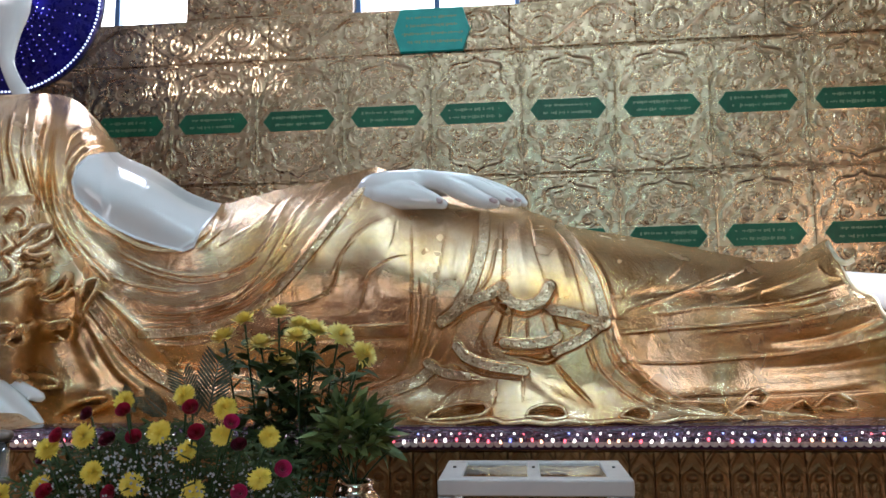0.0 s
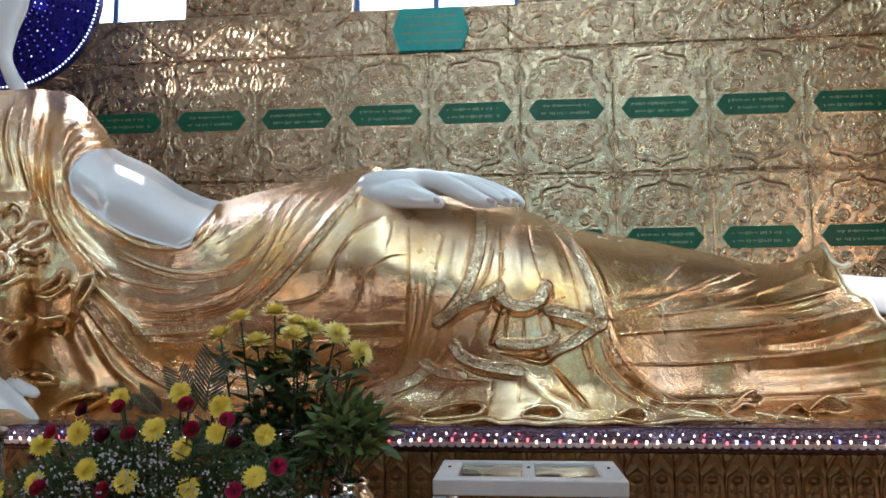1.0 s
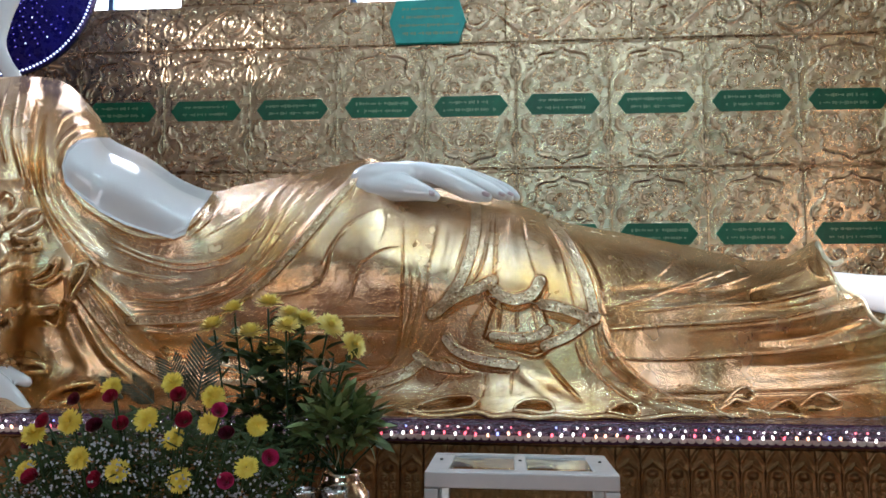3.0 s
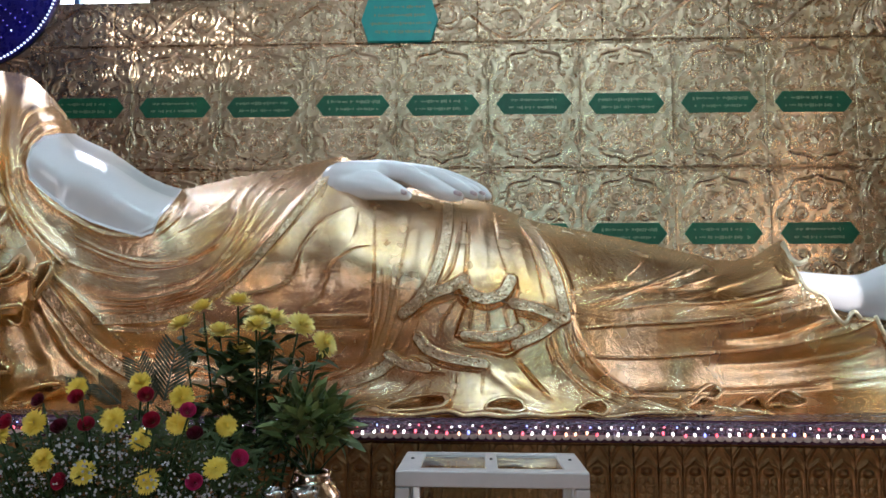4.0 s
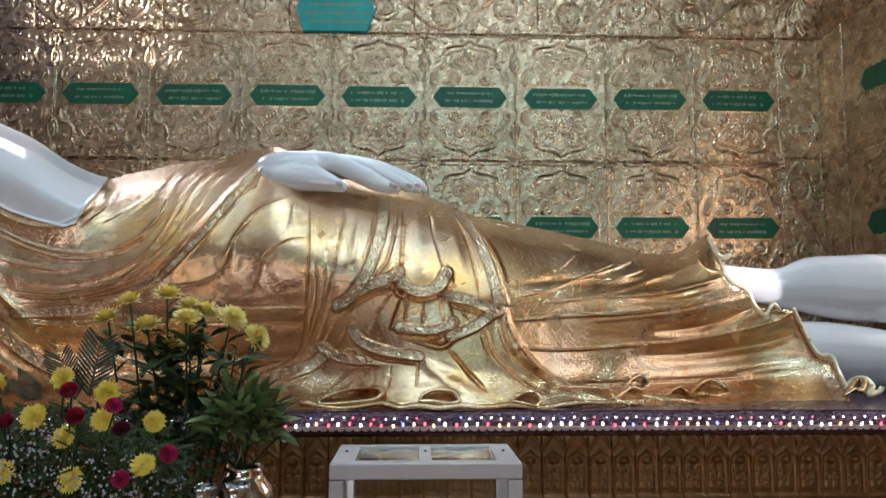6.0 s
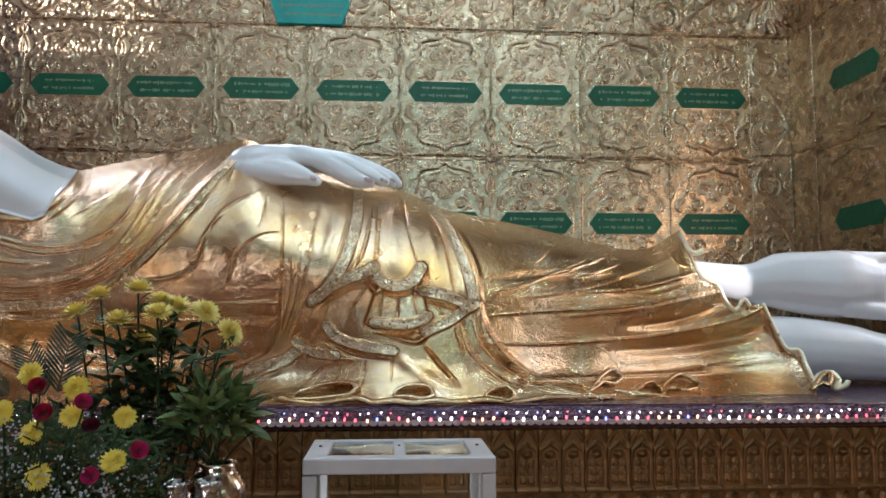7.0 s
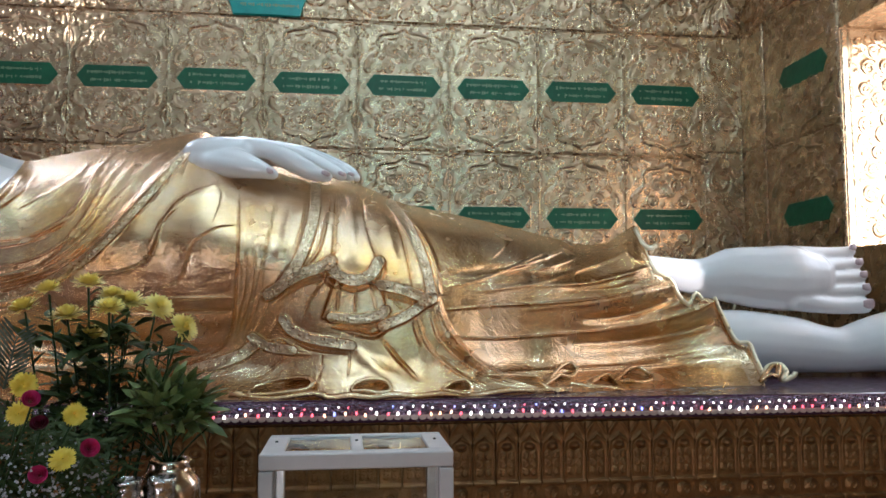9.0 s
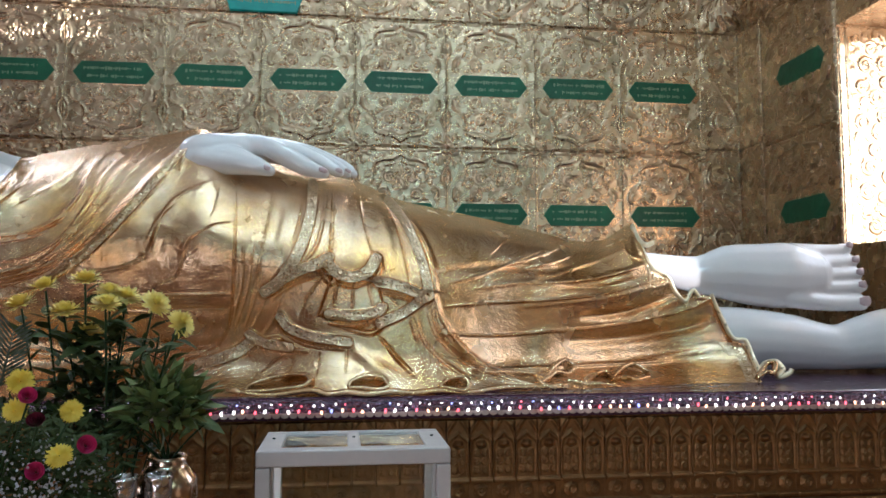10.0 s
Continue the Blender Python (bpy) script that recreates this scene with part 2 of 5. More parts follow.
GLARE = material("daylight_glare", (0.9, 0.95, 1.0), 1.0, 0, 0, (0.93, 0.97, 1.0), 2.2)
sky_back = tagged(part("backdrop", boxed(-14, 10, 9.0, 9.1, 0, 14), GLARE), "bright hazy daylight outside the windows", "sky", kind="structure")
TUBE_BODY = material("white_lamp_housing", (0.75, 0.75, 0.73), 0.5)
# Unseen fixtures, assumed from the reflections; rods leave room for the upward fill.
for tx in (-3.0, -1.45, 0.1, 1.65):
    fx = empty("ceiling_light", "white fluorescent light hung over the altar", "ceiling light", "ceiling lights", at=(tx, 2.3, 5.4))
    part("housing", boxed(-0.7, 0.7, -0.2, 0.2, -0.46, -0.36, bevel=0.01), TUBE_BODY, fx)
    for rx_ in (-0.5, 0.5):
        part("rod", boxed(rx_ - 0.006, rx_ + 0.006, -0.006, 0.006, -0.37, 0.01), TUBE_BODY, fx)


# ---- embossed sheet: height fields drawn with ridges ----
def relief(X, Z, lines, h0=None):
    H = np.zeros(X.shape) if h0 is None else h0
    for pts, w, h in lines:
        d, t = near(X, Z, np.array(pts))
        H = np.maximum(H, h * np.exp(-((d / w) ** 2)) * (0.75 + 0.25 * np.sin(math.pi * t)))
    return H


def spiral(cx, cz, r, turns=1.9, start=0.0, hand=1, n=26):
    a = np.linspace(0, 1, n)
    ang = start + hand * 2 * math.pi * turns * a
    rad = r * (1 - 0.86 * a)
    return np.stack([cx + rad * np.cos(ang), cz + rad * np.sin(ang)], 1)


def sprig(cx, cz, r, a, n=3):
    """Short leaf ridges that fan out."""
    out = []
    for k in range(n):
        w = a + (k - (n - 1) / 2) * 0.7
        out.append((np.array([(cx, cz), (cx + r * math.cos(w), cz + r * math.sin(w))]), 0.007, 0.008))
    return out


def sheet_mesh(name, w, hgt, nx, nz, fn):
    """A sheet in its own x-z plane, facing -y, from a height function; its edges reach back to the wall."""
    xs, zs = np.linspace(-w / 2, w / 2, nx), np.linspace(-hgt / 2, hgt / 2, nz)
    X, Z = np.meshgrid(xs, zs)
    H = fn(X, Z) + 0.004
    H[0], H[-1], H[:, 0], H[:, -1] = -0.004, -0.004, -0.004, -0.004
    verts = np.stack([X, -H, Z], -1).reshape(-1, 3)
    i = np.arange(nx * nz).reshape(nz, nx)
    faces = np.stack([i[:-1, :-1], i[:-1, 1:], i[1:, 1:], i[1:, :-1]], -1).reshape(-1, 4)
    me = bpy.data.meshes.new(name)
    me.from_pydata(verts.tolist(), [], faces.tolist())
    me.materials.append(SHEET)
    me.polygons.foreach_set("use_smooth", [True] * len(me.polygons))
    return me


def filler(x0, x1, z0, z1, seed, sizes, tries=220, keep=None):
    """Scrolls of falling size thrown into an area where they fit: ridges for relief()."""
    r = random.Random(seed)
    put, out = [], []
    for size in sizes:
        for _ in range(tries):
            x, z = r.uniform(x0 + size, x1 - size), r.uniform(z0 + size, z1 - size)
            if keep and not keep(x, z, size):
                continue
            if all(math.hypot(x - a, z - b) > size * 0.92 + c for a, b, c in put):
                put.append((x, z, size))
                turns = 1.9 if size > 0.03 else 1.3
                out.append((spiral(x, z, size, turns, r.uniform(0, 6.28), r.choice((-1, 1)), 26 if size > 0.03 else 13), 0.0028 + size * 0.07, 0.010 + size * 0.14))
                if size > 0.03:
                    out += sprig(x, z, size * 0.5, r.uniform(0, 6), 3)
    return out


PW, PH = 0.630, 0.905
rng = random.Random(4)


def panel_fn(seed):
    """An arched frame above and below the tablet, each with four scrolled rosettes; urns on the seams, rosettes in the corners."""
    r = random.Random(seed)

    def fn(X, Z):
        j = lambda s=0.004: r.uniform(-s, s)
        AX = np.abs(X)
        lines = []
        for sg in (1, -1):
            put = lambda pts, w=0.0055, h=0.0062, n=16: lines.append((curve_pts([(a + j(0.002), sg * (b + j(0.002))) for a, b in pts], n), w, h))
            curl = lambda cx, cz, rr, hd=1, turns=1.5, w=0.0045, h=0.0058: lines.append((spiral(cx + j(), sg * (cz + j()), rr, turns, r.uniform(0, 6.28), hd * sg, 30 if rr > 0.03 else 14), w, h))
            # Rosettes, ringed, with a bud in each.
            for cx, cz, hd in ((0.077, 0.245, -1), (0.112, 0.136, 1)):
                curl(cx, cz, 0.053, hd, 1.7, 0.0052, 0.0075)
                for q in range(5):
                    w = 1.257 * q + seed
                    lines.append((np.array([(cx + 0.008 * math.cos(w), sg * (cz + 0.008 * math.sin(w))), (cx + 0.019 * math.cos(w), sg * (cz + 0.019 * math.sin(w)))]), 0.0045, 0.006))
            for cx, cz, rr, hd in ((0.032, 0.188, 0.021, 1), (0.152, 0.200, 0.020, -1), (0.022, 0.298, 0.017, 1), (0.058, 0.312, 0.014, -1), (0.120, 0.296, 0.016, 1), (0.035, 0.112, 0.016, -1), (0.175, 0.108, 0.014, 1), (0.138, 0.250, 0.012, 1), (0.020, 0.238, 0.011, 1)):
                curl(cx, cz, rr, hd)
            put([(0, 0.16), (0.012, 0.19), (0, 0.225)], 0.006, 0.006, 8)
            put([(0, 0.25), (0.010, 0.28), (0, 0.32)], 0.006, 0.006, 8)
            # The arch: an ogee with an inner line, then scrolled sides.
            put([(0, 0.408), (0.05, 0.378), (0.11, 0.366), (0.165, 0.348), (0.184, 0.315)], 0.0072, 0.0105, 24)
            put([(0, 0.362), (0.055, 0.338), (0.115, 0.328), (0.160, 0.305)], 0.0048, 0.0055)
            put([(0.184, 0.315), (0.174, 0.272), (0.186, 0.232), (0.212, 0.208)], 0.0068, 0.0085)
            curl(0.203, 0.216, 0.015)
            put([(0.222, 0.196), (0.260, 0.168), (0.268, 0.122), (0.250, 0.090)], 0.0068, 0.0085)
            put([(0.214, 0.164), (0.240, 0.142), (0.234, 0.106)], 0.0055, 0.006, 10)
            curl(0.226, 0.176, 0.013)
            curl(0.246, 0.098, 0.011)
            curl(0.224, 0.262, 0.014, -1)
            put([(0.200, 0.300), (0.232, 0.285), (0.240, 0.245)], 0.0048, 0.005, 10)
            # Half an urn on the seam.
            put([(0.315, 0.345), (0.290, 0.285), (0.284, 0.235), (0.300, 0.192), (0.315, 0.172)], 0.0055, 0.0075)
            put([(0.315, 0.30), (0.304, 0.25), (0.315, 0.21)], 0.006, 0.005, 8)
            # Leaf sprays in the corners.
            put([(0.290, 0.430), (0.255, 0.412), (0.222, 0.425)], 0.0055, 0.007, 10)
            put([(0.292, 0.405), (0.268, 0.382), (0.270, 0.352)], 0.0055, 0.007, 10)
            put([(0.30, 0.395), (0.297, 0.37), (0.306, 0.352)], 0.005, 0.006, 8)
            curl(0.218, 0.412, 0.016)
            curl(0.258, 0.350, 0.014, -1)
            curl(0.232, 0.372, 0.013, -1)
            curl(0.118, 0.404, 0.014)
            curl(0.062, 0.416, 0.011, -1)
            curl(0.168, 0.392, 0.013)
            put([(0.28, 0.444), (0.12, 0.434), (0, 0.438)], 0.005, 0.006)
        H = relief(AX, Z, lines)
        edge, ez = PW / 2 - AX, PH / 2 - np.abs(Z)
        H = np.maximum(H, 0.006 * np.exp(-((edge / 0.008) ** 2)))
        H = np.where((edge < 0.004) | (ez < 0.004), H - 0.006, H)
        d = np.hypot(edge, ez)
        H = np.maximum(H, np.where(d < 0.040, 0.006 + 0.0045 * np.cos(d / 0.040 * 9.4), 0))
        H = np.where((np.abs(Z) < 0.080) & (AX < 0.262), 0.002, H)
        return H + 0.0008 * np.sin(X * 61 + seed) * np.sin(Z * 47)

    return fn


PANELS = [sheet_mesh("panel", PW - 0.002, PH - 0.002, 172, 246, panel_fn(s)) for s in (3, 8, 21)]
HIDDEN = sheet_mesh("panel", PW - 0.002, PH - 0.002, 80, 120, panel_fn(3))


def tablet_mesh(w, hgt, tip, d=0.006):
    bm = bmesh.new()
    pts = [(-w / 2, 0), (-w / 2 + tip, -hgt / 2), (w / 2 - tip, -hgt / 2), (w / 2, 0), (w / 2 - tip, hgt / 2), (-w / 2 + tip, hgt / 2)]
    f = bm.faces.new([bm.verts.new((a, 0, b)) for a, b in pts])
    r = bmesh.ops.extrude_face_region(bm, geom=[f])
    vs = [v for v in r["geom"] if isinstance(v, bmesh.types.BMVert)]
    for v in vs:
        v.co.y -= d
        v.co.x *= 0.985
        v.co.z *= 0.95
    bmesh.ops.recalc_face_normals(bm, faces=bm.faces)
    me = bpy.data.meshes.new("tablet")
    bm.to_mesh(me)
    bm.free()
    me.materials.append(GREEN)
    return me


TABLET = tablet_mesh(0.522, 0.150, 0.055)


def bars(rows, w, hgt, seed, n=16):
    """Unreadable script: rows of small strokes."""
    r = random.Random(seed)
    bm = bmesh.new()
    for k in range(rows):
        z = hgt * (0.5 - (k + 0.5) / rows)
        x = -w / 2 + r.uniform(0, 0.1) * w
        end = w / 2 - r.uniform(0, 0.12) * w
        while x < end:
            l = r.uniform(0.004, 0.013)
            hh = r.uniform(0.006, 0.024)
            if r.random() > 0.12:
                box(bm, x, x + l, -0.0025, 0, z - hh / 2 + r.uniform(-0.004, 0.004), z + hh / 2)
            x += l + r.uniform(0.002, 0.006)
    me = bpy.data.meshes.new("script")
    bm.to_mesh(me)
    bm.free()
    me.materials.append(SCRIPT)
    return me


SCRIPTS = [bars(2, 0.40, 0.105, s) for s in (1, 2, 3, 4)]


def mesh_ob(name, me, m, parent, label=""):
    o = new(name, me)
    o.parent = parent
    o.matrix_basis = m
    return tagged(o, label)


COL0 = -3.0395 + 0.2604 - 0.63
ROWS = (3.158, 2.253)
for row, zc in enumerate(ROWS):
    for k in range(-2, 9):
        xc = COL0 + 0.63 + k * 0.63
        p = mesh_ob("panel", HIDDEN if row and k < 3 else PANELS[(k * 2 + row) % 3], pose(xc, WALL_Y - 0.004, zc), wall_north)
        t = mesh_ob("tablet", TABLET, pose(xc + rng.uniform(-0.003, 0.003), WALL_Y - 0.007, zc + rng.uniform(-0.003, 0.003), 0, rng.uniform(-0.4, 0.4)), wall_north, "green enamel plaque with gilt script")
        tagged(mesh_ob("script", SCRIPTS[(k + row) % 4], pose(0, -0.0065, 0), t), kind="stuff")


# ---- the frieze of scrolling vine ----
def vine_fn(L, hgt, waves, seed):
    r = random.Random(seed)

    def fn(X, Z):
        lines = []
        s = np.linspace(-L / 2, L / 2, 40 * waves)
        k = 2 * math.pi * waves / L
        amp = hgt * 0.40
        for o, w, h in ((0, 0.012, 0.020), (0.022, 0.006, 0.010)):
            lines.append((np.stack([s, amp * np.sin(k * s) + o], 1), w, h))
        half = L / waves / 2
        big = []
        for i in range(-1, 2 * waves + 1):
            xc = -L / 2 + (i + 0.5) * half
            sg = -1 if i % 2 == 0 else 1
            big.append((xc, sg * hgt * 0.09, hgt * 0.36))
            lines.append((spiral(xc, sg * hgt * 0.09, hgt * 0.36, 2.2, 1.2 * sg, -sg, 46), 0.0085, 0.016))
            lines.append((spiral(xc + half * 0.40, sg * hgt * 0.30, hgt * 0.16, 1.7, 2.0, sg), 0.007, 0.014))
            big.append((xc + half * 0.40, sg * hgt * 0.30, hgt * 0.16))
        on_vine = lambda x, z, q: abs(z - amp * math.sin(k * x)) > q * 0.8 and all(math.hypot(x - a_, z - b_) > c_ + q * 0.5 or math.hypot(x - a_, z - b_) < c_ * 0.75 - q for a_, b_, c_ in big)
        lines += filler(-L / 2, L / 2, -hgt / 2, hgt / 2, seed, (0.032, 0.022, 0.014, 0.010), 160, on_vine)
        H = 0.62 * relief(X, Z, lines)
        H = np.maximum(H, 0.008 * np.exp(-(((hgt / 2 - np.abs(Z)) / 0.010) ** 2)))
        return H

    return fn


FL = 0.867
FRIEZE = [sheet_mesh("frieze_panel", FL, 0.325, 190, 76, vine_fn(FL, 0.325, 1, s)) for s in (5, 6)]
for i in range(7):
    mesh_ob("frieze_panel", FRIEZE[i % 2], pose(-3.05 + FL * (i + 0.0), WALL_Y - 0.006, 3.772), wall_north)
strip_fn = vine_fn(0.86, 0.30, 1, 9)
STRIP = sheet_mesh("vine_strip", 0.86, 0.30, 170, 64, lambda X, Z: 0.6 * strip_fn(X, Z))
for zc in (3.18, 2.32, 1.46):
    mesh_ob("vine_strip", STRIP, pose(2.69, WALL_Y - 0.006, zc, 0, 90, 0), wall_north)
    mesh_ob("vine_strip", STRIP, Matrix.Translation((SIDE_X - 0.006, 5.04, zc)) @ pose(0, 0, 0, 0, 0, -90) @ pose(0, 0, 0, 0, 90, 0), wall_east)


def lotus_fn(X, Z):
    """A leaf that fans down from the corner."""
    lines = []
    for i in range(7):
        w = radians(200 + 20 * i)
        c = (0.02 + 0.24 * math.cos(w), 0.14 + 0.27 * math.sin(w))
        lines.append((curve_pts([(0.02, 0.15), (0.02 + 0.14 * math.cos(w - 0.25), 0.14 + 0.15 * math.sin(w - 0.25)), c], 12), 0.018, 0.030))
        lines.append((curve_pts([(0.02, 0.15), c], 8), 0.006, 0.018))
    return relief(X, Z, lines)


LOTUS = sheet_mesh("corner_leaf", 0.315, 0.325, 60, 60, lotus_fn)
mesh_ob("corner_leaf", LOTUS, pose(2.690, WALL_Y - 0.012, 3.772), wall_north)
# Sheets between and beside the clerestory windows.
for xc, w in ((-1.752, 1.24), (0.72, 1.31), (2.1, 1.40)):
    big = sheet_mesh("scroll_sheet", w, 0.95, 210, 150, lambda X, Z: relief(X, Z, [(spiral(0, -0.17, 0.19, 1.0, -1.6, 1, 40), 0.012, 0.018)] + filler(-X.max(), X.max(), -0.47, -0.05, 31, (0.06, 0.04, 0.026, 0.016, 0.011), 160)))
    mesh_ob("scroll_sheet", big, pose(xc, WALL_Y - 0.006, 4.42), wall_north)
# The side wall: one column of panels beyond the window, then the same frieze.
for row, zc in enumerate(ROWS):
    m = Matrix.Translation((SIDE_X - 0.004, 4.475, zc)) @ pose(0, 0, 0, 0, 0, -90) @ Matrix.Diagonal((1.27, 1, 1, 1))
    mesh_ob("panel", PANELS[row], m, wall_east)
    t = mesh_ob("tablet", TABLET, Matrix.Translation((SIDE_X - 0.008, 4.43, zc - 0.03)) @ pose(0, 0, 0, 0, 0, -90), wall_east, "green enamel plaque")
for i in range(3):
    mesh_ob("frieze_panel", FRIEZE[i % 2], Matrix.Translation((SIDE_X - 0.006, 4.76 - FL * i, 3.772)) @ pose(0, 0, 0, 0, 0, -90), wall_east)
# The embossed jamb of the side window.
JAMB = sheet_mesh("jamb_sheet", 1.29, 0.54, 200, 90, lambda X, Z: relief(X, Z, [(p_, w_, h_ * 0.6) for p_, w_, h_ in filler(-0.64, 0.64, -0.2, 0.2, 17, (0.05, 0.032, 0.022, 0.014, 0.011), 200)] + [(np.array([(-0.64, q_), (0.64, q_)]), 0.006, 0.008) for q_ in (-0.22, 0.22)]))
mesh_ob("jamb_sheet", JAMB, pose(3.125, WIN_Y1 - 0.003, (WIN_Z0 + WIN_Z1) / 2, 0, 90, 0), wall_east)

# The large teal plaque on the frieze.
plaque = tablet_mesh(0.545, 0.325, 0.05, 0.018)
plaque.materials.clear()
plaque.materials.append(TEAL)
pl = mesh_ob("plaque", plaque, pose(-0.562, WALL_Y - 0.02, 3.768), None)
tagged(pl, "teal enamel plaque with gilt script on the wall", "plaque")
tagged(mesh_ob("script", bars(4, 0.42, 0.24, 12), pose(0, -0.0185, 0), pl), "rows of small gilt script", kind="stuff")


# ---- the altar ----
altar = empty("altar", "long gilded altar platform with a carved petal front", "altar")
AX0, AX1, AY = -4.6, 2.845, 2.8
part("body", boxed(AX0, AX1, AY + 0.05, WALL_Y - 0.02, 0.0, 1.20), CARVED, altar)
part("deck", boxed(AX0, AX1, AY + 0.01, WALL_Y - 0.02, 1.202, TOP_Z, bevel=0.012), PURPLE, altar, "glossy dark purple covering")


def petal_fn(X, Z):
    """One bay: a pointed leaf at the top, an arched niche with tracery below, a rosette on the lower ledge."""
    w = UW / 2
    AXx = np.abs(X)
    # Forked stems under the edge.
    top = UH / 2
    lines = [(np.array([(w, top - 0.052), (w * 0.55, top - 0.020), (w * 0.25, top - 0.004)]), 0.005, 0.009), (np.array([(w, top - 0.075), (w, top - 0.05)]), 0.005, 0.010)]
    arch = curve_pts([(w * 0.90, top - 0.105), (w * 0.78, top - 0.078), (w * 0.35, top - 0.064), (0, top - 0.050)], 14)
    lines += [(arch, 0.0042, 0.008), (np.array([(w * 0.90, top - 0.105), (w * 0.90, top - 0.215)]), 0.003, 0.007)]
    H = relief(AXx, Z, lines)
    # Bud in the head of the niche.
    d = np.hypot(X / 0.019, (Z - (top - 0.090)) / 0.014)
    H = np.maximum(H, np.where(d < 1, 0.022 * np.sqrt(np.clip(1 - d * d, 0, 1)), 0))
    pit = np.hypot(X / 0.022, (Z - (top - 0.108)) / 0.006)
    H = np.where(pit < 1, H - 0.010 * (1 - pit), H)
    # Tracery below it.
    for cz, r in ((0.125, 0.012), (0.155, 0.013), (0.185, 0.012)):
        H = np.maximum(H, relief(AXx, Z, [(spiral(0.016, top - cz, r, 1.4, 1.0), 0.0028, 0.010)]))
    H = np.where(AXx > w * 0.97, H - 0.006, H)
    # Ledge and rosettes.
    H = np.where(np.abs(Z - (top - 0.222)) < 0.006, 0.018, H)
    H = np.where(Z < top - 0.228, -0.010 + np.where(np.hypot(X, Z - (top - 0.262)) < 0.027, 0.016 + 0.004 * np.cos(np.hypot(X, Z - (top - 0.262)) * 420), 0), H)
    H = np.where(Z < top - 0.298, 0.012, H)
    return H


UW, UH = 0.0858, 0.315
UNIT = sheet_mesh("petal_panel", UW, UH, 28, 84, petal_fn)
UNIT.materials.clear()
UNIT.materials.append(CARVED)
n_units = int((AX1 - AX0) / UW)
for i in range(n_units):
    mesh_ob("petal_panel", UNIT, pose(AX0 + (i + 0.5) * UW, AY + 0.045, 1.195 - UH / 2), altar)
lower = part("plinth", boxed(AX0, AX1, AY + 0.02, AY + 0.049, 0.0, 0.875, bevel=0.01), CARVED, altar)

# ---- the reclining statue: one mesh ----
# Its front is drawn in elevation, as it shows on an upright plane 3.4 m before the viewer, and then given its depth.
EL = 3.4


def place(X, Z, y):
    return np.stack([X * y / EL, y + 0 * X, 1.6 + (Z - 1.6) * y / EL], -1)


TOPLINE = curve_pts([(-2.80, 2.82), (-2.47, 2.81), (-2.30, 2.81), (-2.15, 2.79), (-2.05, 2.73), (-1.96, 2.62), (-1.87, 2.50), (-1.69, 2.41), (-1.52, 2.30), (-1.36, 2.24), (-1.25, 2.26), (-1.06, 2.30), (-0.90, 2.33), (-0.74, 2.36), (-0.61, 2.38), (-0.48, 2.29), (-0.27, 2.23), (-0.02, 2.18), (0.09, 2.15), (0.23, 2.09), (0.47, 2.04), (0.71, 1.99), (0.92, 1.94), (1.06, 1.91), (1.18, 1.92), (1.25, 1.96), (1.31, 2.00)], 300)
BASELINE = curve_pts([(-3.10, 1.18), (-2.38, 1.21), (-2.16, 1.24), (-1.57, 1.24), (-0.54, 1.23), (0.20, 1.22), (0.56, 1.23), (0.98, 1.24), (1.36, 1.25)] + [(1.65, 1.26), (1.95, 1.26)], 200)
RIGHT_S = [0.0, 0.086, 0.15, 0.243, 0.262, 0.397, 0.545, 0.552, 0.572, 0.662, 0.718, 0.806, 1.0]
RIGHT_X = [1.934, 1.908, 1.887, 1.858, 1.797, 1.744, 1.697, 1.566, 1.518, 1.487, 1.416, 1.377, 1.32]
S_AT = [0.0, 0.08, 0.2, 0.4, 0.62, 0.82, 0.93, 1.0]
DEPTHS = [  # from head to hem: the elevation x, then how far the surface lies behind the hem at each height
    (-2.6, [0.0, 0.22, 0.22, 0.20, 0.30, 0.42, 0.56, 0.80]),
    (-1.6, [0.0, 0.30, 0.34, 0.26, 0.28, 0.40, 0.55, 0.80]),
    (-0.9, [0.0, 0.34, 0.40, 0.26, 0.24, 0.38, 0.54, 0.80]),
    (-0.45, [0.0, 0.20, 0.27, 0.24, 0.22, 0.38, 0.56, 0.82]),
    (0.0, [0.0, 0.06, 0.14, 0.20, 0.24, 0.40, 0.58, 0.85]),
    (0.45, [0.0, 0.06, 0.14, 0.19, 0.25, 0.40, 0.56, 0.85]),
    (0.85, [0.0, 0.12, 0.24, 0.28, 0.30, 0.44, 0.58, 0.82]),
    (1.4, [0.0, 0.24, 0.36, 0.36, 0.32, 0.44, 0.58, 0.78]),
    (2.0, [0.0, 0.09, 0.16, 0.19, 0.24, 0.38, 0.54, 0.72]),
    (2.6, [0.0, 0.01, 0.04, 0.10, 0.20, 0.36, 0.52, 0.68]),
]
NA, NS = 1480, 330
a, s = np.meshgrid(np.linspace(0, 1, NA), 1 - (1 - np.linspace(0, 1, NS)) ** 1.25)
XL = TOPLINE[0][0]
GX = XL + (np.interp(s, RIGHT_S, RIGHT_X) - XL) * a
zb = np.interp(GX, BASELINE[:, 0], BASELINE[:, 1])
zt = np.interp(GX, TOPLINE[:, 0], TOPLINE[:, 1])
GZ = zb + (zt - zb) * s
ybot = (1.6 - TOP_Z) * EL / (1.6 - zb)
fine = np.linspace(0, 1, 120)
table = []
for _, d in DEPTHS:
    c = curve_pts(list(zip(S_AT, d)), 160)
    table.append(np.interp(fine, c[:, 0], c[:, 1]))
table = np.array(table)
col = np.interp(GX, [d[0] for d in DEPTHS], np.arange(len(DEPTHS)))
